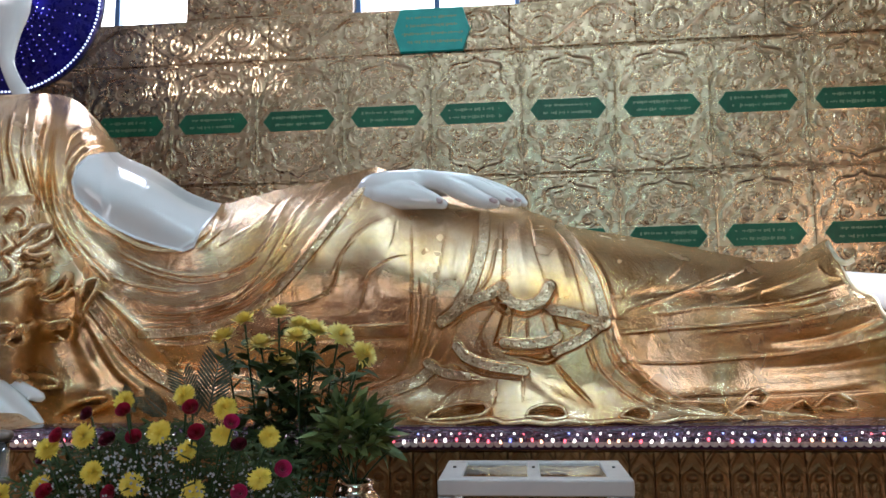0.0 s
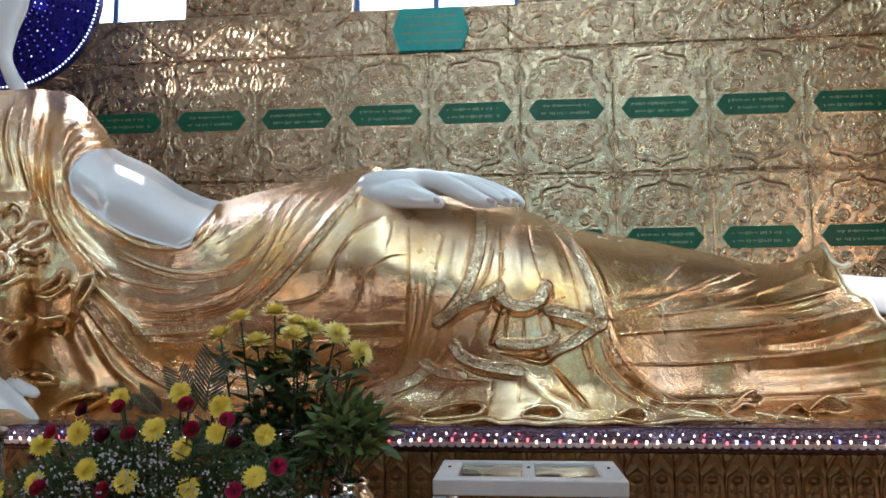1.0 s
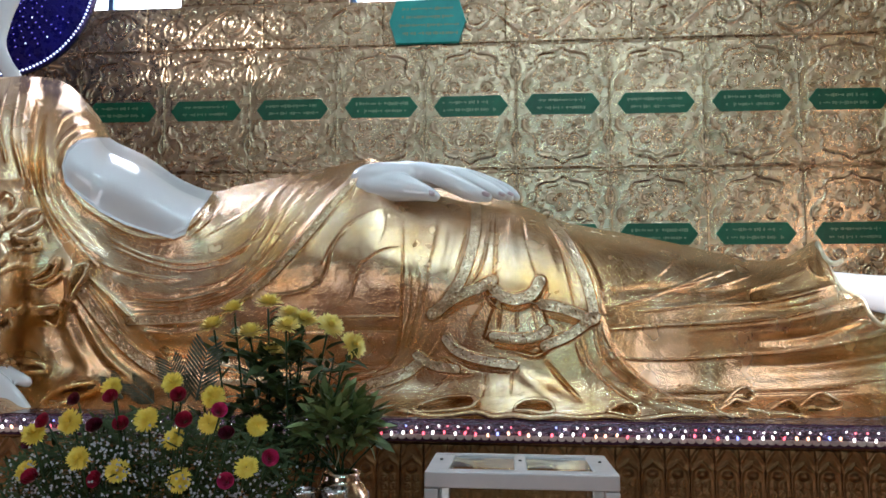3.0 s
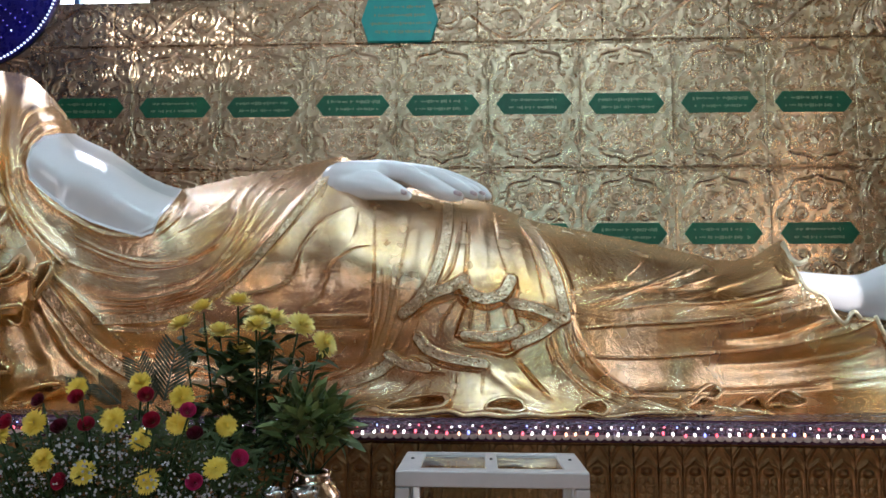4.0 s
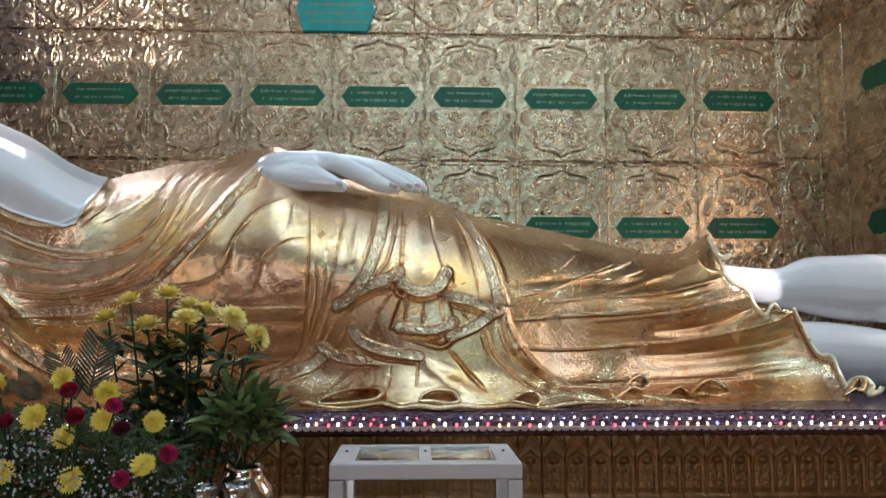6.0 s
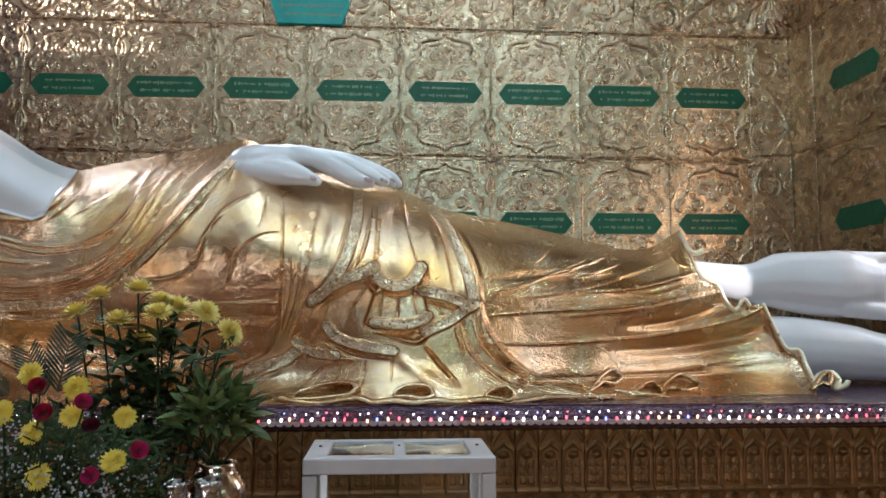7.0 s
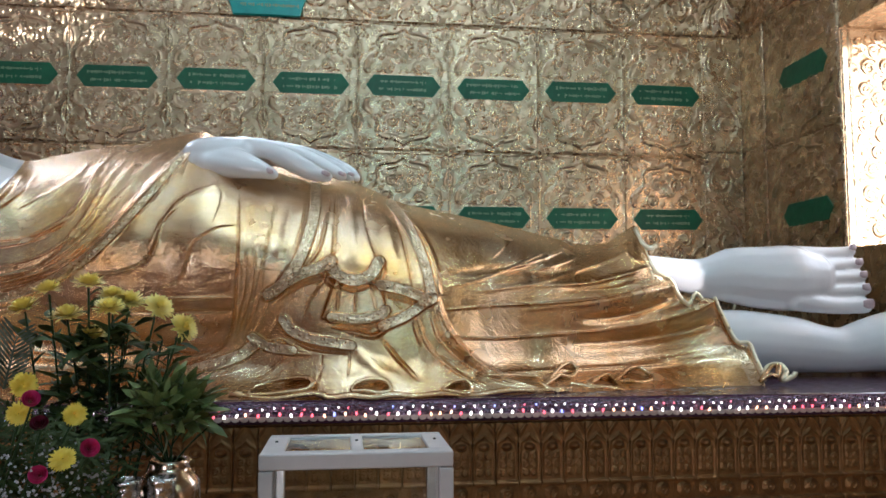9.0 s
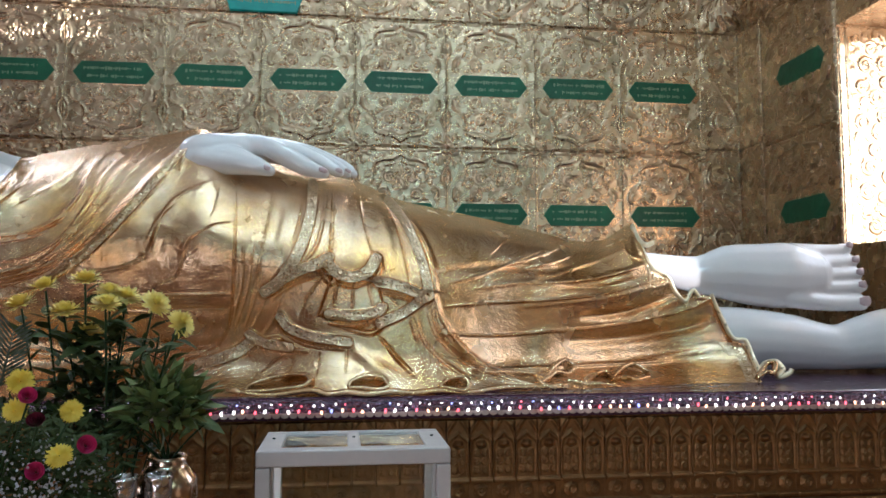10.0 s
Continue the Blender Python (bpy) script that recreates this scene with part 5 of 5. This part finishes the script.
for xa in (bx0 + fw + 0.006, bx1 - fw - 0.030):
    dpart("inner_post", (xa, xa + 0.022, by0 + 0.03, by0 + 0.052, 0.80, bz - 0.046), ALU, 0.002)
dpart("lower_panel", (bx0 + 0.004, bx1 - 0.004, by0 + 0.004, by1 - 0.004, 0.05, 0.795), POWDER, 0.004)
dpart("bottom_tray", (bx0 + fw, bx1 - fw, by0 + 0.06, by1 - 0.04, 0.80, 0.84), NOTE, 0.006, "heap of paper notes")
for xa, ya in ((bx0 + 0.03, by0 + 0.20), (0.031, by0 + 0.20), (bx1 - 0.03, by0 + 0.20)):
    bm = bmesh.new()
    bmesh.ops.create_cone(bm, cap_ends=True, segments=12, radius1=0.005, radius2=0.004, depth=0.004)
    bmesh.ops.translate(bm, verts=bm.verts, vec=(xa - 0.03, ya - 2.26, bz + 0.001))
    part("screw", bm, BLACK, don)

# ---- offerings table in front, with flowers ----
CLOTH = grain(material("dark_red_cloth", (0.1, 0.02, 0.02), 0.8), (0.07, 0.015, 0.015), (0.13, 0.03, 0.03), 8, 6, 0.2, 200)
TABLE_Z = 0.86
table_ob = empty("offering_table", "dark cloth-covered offering table before the altar", "table", at=(-1.0, 1.75, 0))
part("tabletop", boxed(-0.85, 0.62, -0.34, 0.36, TABLE_Z - 0.03, TABLE_Z, bevel=0.006), CLOTH, table_ob)
for lx in (-0.80, 0.56):
    for ly in (-0.29, 0.30):
        part("leg", boxed(lx - 0.02, lx + 0.02, ly - 0.02, ly + 0.02, 0.0, TABLE_Z - 0.031), CLOTH, table_ob)

STEM = grain(material("green_stem", (0.04, 0.08, 0.02), 0.5), (0.018, 0.036, 0.012), (0.036, 0.065, 0.022), 30, 4)
DARKLEAF = grain(material("dark_green_leaf", (0.03, 0.07, 0.03), 0.45), (0.040, 0.060, 0.018), (0.095, 0.12, 0.040), 20, 5, 0.2, 90, (0.5, 0.7), per_object=0.3)
LEAF = grain(material("fresh_green_leaf", (0.05, 0.11, 0.03), 0.4), (0.09, 0.13, 0.035), (0.23, 0.27, 0.095), 18, 5, 0.2, 90, (0.3, 0.5), per_object=0.35)
YELLOW = grain(material("yellow_petals", (0.8, 0.6, 0.05), 0.6), (0.84, 0.60, 0.05), (0.94, 0.76, 0.14), 25, 4, 0.1, 90)
LEMON = grain(material("lemon_petals", (0.8, 0.7, 0.15), 0.6), (0.93, 0.70, 0.13), (0.98, 0.84, 0.32), 25, 4, 0.1, 90)
ROSE = grain(material("red_rose_petals", (0.35, 0.01, 0.04), 0.5), (0.30, 0.008, 0.03), (0.52, 0.02, 0.07), 30, 4)
DARKROSE = grain(material("dark_rose_petals", (0.12, 0.004, 0.02), 0.5), (0.08, 0.004, 0.014), (0.17, 0.008, 0.03), 30, 4)
PINK = grain(material("pink_rose_petals", (0.6, 0.03, 0.15), 0.5), (0.50, 0.02, 0.11), (0.68, 0.05, 0.2), 30, 4)
SPRAY = material("white_spray_blossom", (0.46, 0.46, 0.48), 0.7)
PALM = grain(material("silvery_palm_leaf", (0.3, 0.34, 0.26), 0.3), (0.022, 0.032, 0.018), (0.15, 0.17, 0.13), 40, 3, 0.1, 60, (0.25, 0.4))


for m_ in (DARKLEAF, PALM, STEM):
    m_.node_tree.nodes["Principled BSDF"].inputs["Specular IOR Level"].default_value = 0.15


def petal(v, f, base, out, up, length, width, curl):
    """One curved petal as a strip of three quads."""
    side = out.cross(up).normalized()
    b = len(v)
    for t, w in ((0, 0.35), (0.4, 0.95), (0.8, 0.85), (1, 0.25)):
        p = base + out * (length * t) + up * (curl * length * t * t)
        v.append(p - side * width * w / 2)
        v.append(p + side * width * w / 2)
    for i in range(3):
        f.append((b + 2 * i, b + 2 * i + 1, b + 2 * i + 3, b + 2 * i + 2))


def mum_mesh(seed, R, mat, flat=0.5):
    """A chrysanthemum head that faces +z."""
    r = random.Random(seed)
    v, f = [], []
    for ring, (n, rad, lift, ln) in enumerate(((30, 0.14, -0.05, 1.0), (30, 0.14, 0.16, 0.97), (28, 0.12, 0.40, 0.90), (24, 0.10, 0.75, 0.76), (18, 0.07, 1.3, 0.60), (11, 0.03, 2.6, 0.48))):
        for i in range(n):
            w = 2 * math.pi * (i + r.uniform(-0.35, 0.35)) / n + ring
            o = Vector((math.cos(w), math.sin(w), lift * flat * r.uniform(0.7, 1.3))).normalized()
            u = Vector((-o.x * o.z, -o.y * o.z, 1)).normalized()
            petal(v, f, Vector((math.cos(w) * rad * R, math.sin(w) * rad * R, 0.05 * R * ring)), o, u, R * ln * r.uniform(0.85, 1.1), R * 0.22, r.uniform(-0.15, 0.30))
    me = bpy.data.meshes.new("bloom")
    me.from_pydata([tuple(p) for p in v], [], f)
    me.materials.append(mat)
    return me


def rose_mesh(seed, R, mat):
    """A half-open rose: wrapped cupped petals."""
    r = random.Random(seed)
    v, f = [], []
    for ring, (n, rad, h) in enumerate(((3, 0.18, 1.0), (4, 0.38, 1.0), (5, 0.62, 0.92), (6, 0.85, 0.75))):
        for i in range(n):
            w0 = 2 * math.pi * i / n + ring * 0.9 + r.uniform(-0.15, 0.15)
            span = 2 * math.pi / n * 1.35
            b = len(v)
            for a_ in range(6):
                w = w0 + span * (a_ / 5 - 0.5)
                lift = h * (0.82 + 0.18 * math.sin(math.pi * a_ / 5))
                for t in (0, 0.4, 0.75, 1.0):
                    rr = R * rad * (0.35 + 0.65 * math.sin(min(1, t * 1.1) * 1.45)) * (1 + 0.10 * (t == 1.0))
                    v.append(Vector((rr * math.cos(w), rr * math.sin(w), R * (lift * t - 0.1))))
            for a_ in range(5):
                for t in range(3):
                    q = b + a_ * 4 + t
                    f.append((q, q + 4, q + 5, q + 1))
    me = bpy.data.meshes.new("rose")
    me.from_pydata([tuple(p) for p in v], [], f)
    me.materials.append(mat)
    me.polygons.foreach_set("use_smooth", [True] * len(me.polygons))
    return me


def leaf_mesh(l, w, mat, bend=0.25, fold_=0.2):
    v, f = [], []
    prof = ((0, 0.05), (0.15, 0.55), (0.4, 1.0), (0.7, 0.75), (0.9, 0.3), (1, 0.03))
    for t, k in prof:
        z = -bend * l * t * t
        v += [(-w / 2 * k, l * t, z + fold_ * w * k * 0.5), (0, l * t, z), (w / 2 * k, l * t, z + fold_ * w * k * 0.5)]
    for i in range(len(prof) - 1):
        for j in (0, 1):
            f.append((3 * i + j, 3 * i + j + 1, 3 * i + 4 + j, 3 * i + 3 + j))
    me = bpy.data.meshes.new("leaf")
    me.from_pydata(v, [], f)
    me.materials.append(mat)
    me.polygons.foreach_set("use_smooth", [True] * len(me.polygons))
    return me


def facing(at, way, spin=0.0, scale=1.0):
    """A pose whose z axis points along way."""
    q = Vector(way).to_track_quat("Z", "Y").to_matrix().to_4x4()
    return Matrix.Translation(at) @ q @ pose(0, 0, 0, 0, 0, spin) @ Matrix.Scale(scale, 4)


def leafing(at, way, spin=0.0, scale=1.0):
    """A pose whose y axis points along way."""
    q = Vector(way).to_track_quat("Y", "Z").to_matrix().to_4x4()
    return Matrix.Translation(at) @ q @ Matrix.Rotation(spin, 4, "Y") @ Matrix.Scale(scale, 4)


def stem(parent, a, b, r=0.0025, mat=None, bow=0.02):
    a, b = Vector(a), Vector(b)
    m = (a + b) / 2 + Vector((rnd.uniform(-bow, bow), rnd.uniform(-bow, bow), 0))
    v, f = [], []
    tube(v, f, [Vector(p) for p in curve_pts([tuple(a), tuple(m), tuple(b)], 8)], r, 5)
    return pydata("stem", v, f, mat or STEM, parent)


def lathe(prof, n=40):
    """A turned shape from (radius, z) pairs."""
    v, f = [], []
    for r, z in prof:
        for k in range(n):
            w = 2 * math.pi * k / n
            v.append((r * math.cos(w), r * math.sin(w), z))
    for i in range(len(prof) - 1):
        for k in range(n):
            q = (k + 1) % n
            f.append((i * n + k, i * n + q, (i + 1) * n + q, (i + 1) * n + k))
    f.append(tuple(range(n))[::-1])
    return v, f


BRASS = grain(material("polished_brass", (0.6, 0.42, 0.25), 0.18, 1.0), (0.5, 0.37, 0.27), (0.66, 0.53, 0.42), 8, 5, 0.05, 40, (0.12, 0.25))
STEEL = grain(material("chased_silver", (0.62, 0.6, 0.6), 0.25, 1.0), (0.5, 0.48, 0.48), (0.7, 0.68, 0.68), 14, 5, 0.5, 60, (0.18, 0.32), "voronoi")
LEMONS = [mum_mesh(s_, 0.043, LEMON, 0.8) for s_ in (1, 2, 3)]
MUMS = [mum_mesh(s_, 0.040, YELLOW, 0.6) for s_ in (4, 5, 6)]
ROSES = {"r": rose_mesh(1, 0.026, ROSE), "d": rose_mesh(2, 0.026, DARKROSE), "p": rose_mesh(3, 0.024, PINK)}
NARROW = [leaf_mesh(0.060, 0.022, DARKLEAF, b_) for b_ in (0.1, 0.4)]
LANCE = [leaf_mesh(l_, w_, LEAF, b_) for l_, w_, b_ in ((0.105, 0.034, 0.25), (0.09, 0.032, 0.45), (0.12, 0.036, 0.1))]

# Tall bunch of lemon chrysanthemums.
AY_ = 1.86
heads = [(-0.669, 1.649), (-0.603, 1.666), (-0.712, 1.609), (-0.631, 1.592), (-0.596, 1.542), (-0.551, 1.638), (-0.515, 1.625), (-0.534, 1.609), (-0.446, 1.612), (-0.380, 1.566)]
foot_a = Vector(([(-0.579, 1.469)][0][0], AY_ + 0.02, TABLE_Z))
bunch = empty("chrysanthemum_bunch", "tall bunch of lemon-yellow chrysanthemums in a dark vase", "flowers", at=foot_a)
v, f = lathe([(0.045, 0.0), (0.06, 0.03), (0.062, 0.10), (0.045, 0.17), (0.05, 0.20), (0.044, 0.20), (0.04, 0.17)])
pydata("vase", v, f, WIRE, bunch)
tilts = [(-0.2, -0.1, 1), (0.05, -0.1, 1), (-0.35, -0.15, 1), (-0.1, -0.15, 1), (0.0, -0.1, 1), (0.1, -0.25, 1), (0.15, -0.3, 1), (0.1, -0.3, 1), (0.6, -0.5, 0.8), (0.9, -0.5, 0.6)]
for i, ((hx, hz), tl) in enumerate(zip(heads, tilts)):
    p = Vector((hx, AY_ + rnd.uniform(-0.05, 0.05), hz)) - foot_a
    mesh_ob("bloom", LEMONS[i % 3], facing(p, tl, rnd.uniform(0, 360), rnd.uniform(0.74, 0.88)), bunch)
    low = Vector((p.x * 0.35, p.y * 0.4, 0.18))
    stem(bunch, low, p - Vector(tl).normalized() * 0.008, 0.0026)
    for q in range(15):
        t = rnd.uniform(0.42, 0.96)
        c = low.lerp(p, t)
        w = rnd.uniform(0, 6.28)
        mesh_ob("leaf", NARROW[q % 2], leafing(c, (math.cos(w), math.sin(w) * 0.8, rnd.uniform(-0.1, 0.9)), rnd.uniform(-0.6, 0.6), rnd.uniform(0.7, 1.15)), bunch)
for i in range(290):
    c = Vector((rnd.gauss(0.01, 0.062), rnd.gauss(0.01, 0.04), rnd.uniform(0.40, 0.69)))
    w = rnd.uniform(0, 6.28)
    mesh_ob("leaf", NARROW[i % 2], leafing(c, (math.cos(w) * 0.7, math.sin(w) * 0.7, rnd.uniform(0.0, 1.0)), rnd.uniform(-0.6, 0.6), rnd.uniform(0.8, 1.3)), bunch)
for hx, hz in [(-0.467, 1.530), (-0.432, 1.536), (-0.415, 1.512), (-0.487, 1.482), (-0.509, 1.551)]:
    p = Vector((hx, AY_ + 0.03, hz)) - foot_a
    stem(bunch, (p.x * 0.4, 0, 0.2), p, 0.002)
    for q in range(7):
        w = rnd.uniform(0, 6.28)
        mesh_ob("leaf", NARROW[q % 2], leafing(p - Vector((p.x * 0.05 * q, 0, 0.014 * q)), (math.cos(w), math.sin(w), 0.8), 0, rnd.uniform(0.5, 0.8)), bunch)

# Greens in a polished vase.
GY = 1.84
gx, gz = [(-0.396, 1.257)][0]
greens = empty("leaf_bouquet", "bunch of fresh green leaves in a round polished vase", "leaf bouquet", at=(gx, GY, TABLE_Z))
H0 = gz - TABLE_Z
v, f = lathe([(0.03, 0.0), (0.045, 0.01), (0.035, 0.04), (0.056, H0 - 0.12), (0.070, H0 - 0.075), (0.066, H0 - 0.035), (0.048, H0 - 0.014), (0.041, H0), (0.046, H0 + 0.012), (0.041, H0 + 0.012), (0.036, H0)])
pydata("vase", v, f, BRASS, greens)
cx, cz = [(-0.401, 1.361)][0]
mid = Vector((cx - gx, 0, cz - TABLE_Z))
for i in range(14):
    w = rnd.uniform(0, 6.28)
    stem(greens, (0, 0, H0 - 0.01), mid + Vector((0.09 * math.cos(w), 0.06 * math.sin(w), rnd.uniform(-0.04, 0.07))), 0.002)
for i in range(290):
    w, el_ = rnd.uniform(0, 6.28), rnd.uniform(-0.5, 1.2)
    o = Vector((math.cos(w) * math.cos(el_), math.sin(w) * math.cos(el_), math.sin(el_)))
    rr = rnd.uniform(0.05, 1.0) ** 0.5
    c = mid + Vector((o.x * 0.085, o.y * 0.07, o.z * 0.075)) * rr + Vector((0, 0, 0.005))
    way = o * 0.6 + Vector((rnd.uniform(-0.8, 0.8), rnd.uniform(-0.8, 0.3), rnd.uniform(-0.4, 0.9)))
    mesh_ob("leaf", LANCE[i % 3], leafing(c, way, rnd.uniform(-1.2, 1.2), rnd.uniform(0.42, 0.68)), greens)

# Two small chased cups.
for px_, z_ in [(-0.457, 1.251), (-0.386, 1.253)]:
    cup = empty("silver_cup", "small chased silver cup on the offering table", "cup", "cups on the table", at=(px_, 1.72, TABLE_Z))
    hgt = z_ - TABLE_Z
    v, f = lathe([(0.022, 0), (0.024, 0.01), (0.0235, hgt * 0.5), (0.0275, hgt - 0.02), (0.0275, hgt - 0.012), (0.029, hgt - 0.010), (0.029, hgt), (0.0265, hgt), (0.0245, hgt - 0.03), (0.002, hgt - 0.05)])
    pydata("bowl", v, f, STEEL, cup)

# Large mixed arrangement: chrysanthemums, roses, white spray blossom and palm.
BY = 1.66
bc = [(-0.798, 1.278)][0]
mixed = empty("flower_arrangement", "wide arrangement of yellow chrysanthemums, red roses, palm and white spray", "flowers", at=(bc[0], BY, TABLE_Z))
v, f = lathe([(0.06, 0.0), (0.09, 0.02), (0.11, 0.09), (0.12, 0.12), (0.11, 0.12), (0.09, 0.07)])
pydata("bowl", v, f, WIRE, mixed)
base = Vector((bc[0], BY, TABLE_Z))
for i, (hx, hz) in enumerate([(-0.779, 1.478), (-0.805, 1.401), (-0.743, 1.359), (-0.943, 1.318), (-0.868, 1.287), (-0.648, 1.399), (-0.657, 1.452), (-0.553, 1.391), (-0.546, 1.315), (-0.972, 1.396), (-1.115, 1.281), (-0.724, 1.271), (-1.037, 1.372), (-1.070, 1.286), (-0.890, 1.470)]):
    p = Vector((hx, BY + rnd.uniform(-0.06, 0.03) + (0.06 if i in (0, 6, 9, 14) else 0), hz))
    p = Vector((p.x * 0.946, p.y * 0.946, 1.6 + (p.z - 1.6) * 0.946)) - base
    mesh_ob("bloom", MUMS[i % 3], facing(p, (p.x * 0.9 + rnd.uniform(-0.3, 0.3), -1.0, rnd.uniform(0.1, 0.8)), rnd.uniform(0, 360), rnd.uniform(0.50, 0.62)), mixed)
    stem(mixed, (p.x * 0.2, 0.02, 0.1), p + Vector((0, 0.01, 0)), 0.0025)
for i, (hx, hz, c) in enumerate([(a_, b_, "rrrddrdrppprrd"[j % 14]) for j, (a_, b_) in enumerate([(-0.720, 1.457), (-0.703, 1.404), (-0.876, 1.450), (-0.955, 1.444), (-0.913, 1.385), (-1.012, 1.398), (-0.596, 1.379), (-0.865, 1.388), (-0.617, 1.428), (-0.502, 1.333), (-0.598, 1.282), (-1.026, 1.281), (-0.914, 1.268), (-1.050, 1.347)])]):
    p = Vector((hx, BY + rnd.uniform(-0.05, 0.03), hz))
    p = Vector((p.x * 0.946, p.y * 0.946, 1.6 + (p.z - 1.6) * 0.946)) - base
    mesh_ob("rose", ROSES[c], facing(p, (p.x * 0.8 + rnd.uniform(-0.3, 0.3), -1.0, rnd.uniform(0.3, 0.9)), rnd.uniform(0, 360), rnd.uniform(0.62, 0.8)), mixed)
    stem(mixed, (p.x * 0.2, 0.02, 0.1), p + Vector((0, 0.01, -0.005)), 0.0022)


def in_mass(k):
    """A place in the low mounded foliage of the arrangement."""
    w = rnd.uniform(-1, 1)
    t = rnd.uniform(0, 1)
    topz = 0.555 - 0.13 * w * w * (0.7 if w > 0 else 1.0)
    return Vector((w * 0.33, rnd.uniform(-0.10, 0.12) * k, 0.10 + (topz - 0.10) * t))


# Fine foliage and the spray blossom: too many to count.
v, f = [], []
for i in range(9000):
    c = in_mass(1.0) + Vector((0, 0.03, 0))
    w, u_ = rnd.uniform(0, 6.28), rnd.uniform(-0.3, 1.0)
    o = Vector((math.cos(w), math.sin(w), u_)).normalized()
    petal(v, f, c, o, Vector((0.1, -0.6, 0.8)).normalized(), rnd.uniform(0.014, 0.042), rnd.uniform(0.004, 0.009), rnd.uniform(-0.3, 0.3))
fol = pydata("foliage", v, f, DARKLEAF, mixed, True)
tagged(fol, "fine dark green filler foliage", kind="stuff")
v, f = [], []
for i in range(520):
    c0 = in_mass(1.0)
    c0.y -= 0.045
    c0.z = c0.z * 0.93
    for j in range(rnd.randint(4, 9)):
        c = c0 + Vector((rnd.gauss(0, 0.016), rnd.gauss(0, 0.012), rnd.gauss(0, 0.016)))
        for q in range(5):
            w = 2 * math.pi * q / 5 + rnd.uniform(0, 1)
            o = Vector((math.cos(w), -0.3, math.sin(w))).normalized()
            petal(v, f, c, o, Vector((0, -1, 0.2)).normalized(), rnd.uniform(0.0022, 0.0038), 0.0034, 0.3)
spr = pydata("spray_blossom", v, f, SPRAY, mixed, False)
tagged(spr, "tiny white spray blossoms", kind="stuff")


def frond(a, b, width, n=13):
    """A trimmed palm leaf: a rib with close flat leaflets at an angle."""
    a, b = Vector((a[0], BY + 0.07, a[1])) - base, Vector((b[0], BY + 0.05, b[1])) - base
    ax = (b - a).normalized()
    side = ax.cross(Vector((0, -1, 0))).normalized()
    v, f = [], []
    tube(v, f, [a, a.lerp(b, 0.5), b], [0.003, 0.0025, 0.001], 5)
    for i in range(n):
        t = i / (n - 1)
        p = a.lerp(b, t)
        L = width * (0.55 + 0.45 * math.sin(math.pi * (0.25 + 0.6 * t)))
        for sg in (1, -1):
            o = (side * sg * 0.8 + ax * 0.75 + Vector((0, -0.12, 0))).normalized()
            petal(v, f, p, o, Vector((0, -1, 0.15 * sg)).normalized(), L, (b - a).length / n * 0.72, 0.03)
    return pydata("palm_leaf", v, f, PALM, mixed, False)


for a_, b_, w_ in zip([(-0.742, 1.433), (-0.713, 1.441), (-0.814, 1.433), (-0.889, 1.442)], [(-0.768, 1.524), (-0.683, 1.555), (-0.855, 1.477), (-0.910, 1.488)], (0.05, 0.06, 0.04, 0.035)):
    frond(a_, b_, w_)

# A tall glass candle jar at the end of the table.
jx, jz = [(-1.282, 1.394)][0]
jar = empty("candle_jar", "tall clear glass candle jar with a dull metal lid", "candle jar", at=(jx, 1.75, TABLE_Z))
jh = jz - TABLE_Z
v, f = lathe([(0.060, 0.0), (0.062, 0.004), (0.062, jh - 0.02), (0.058, jh - 0.02), (0.058, 0.008), (0.002, 0.008)], 32)
g = pydata("glass", v, f, GLASS, jar)
g.visible_shadow = False
PEWTER = grain(material("dull_pewter", (0.2, 0.19, 0.18), 0.4, 0.9), (0.14, 0.13, 0.12), (0.28, 0.26, 0.25), 20, 5, 0.2, 90)
for n_, za, zb_, r_ in (("lid", jh - 0.021, jh, 0.070), ("ring", jh - 0.125, jh - 0.105, 0.0655)):
    v, f = lathe([(r_ - 0.006, za), (r_, za + 0.004), (r_, zb_ - 0.004), (r_ - 0.006, zb_), (r_ - 0.012 if n_ == "ring" else 0.002, zb_)], 32)
    pydata(n_, v, f, PEWTER, jar)
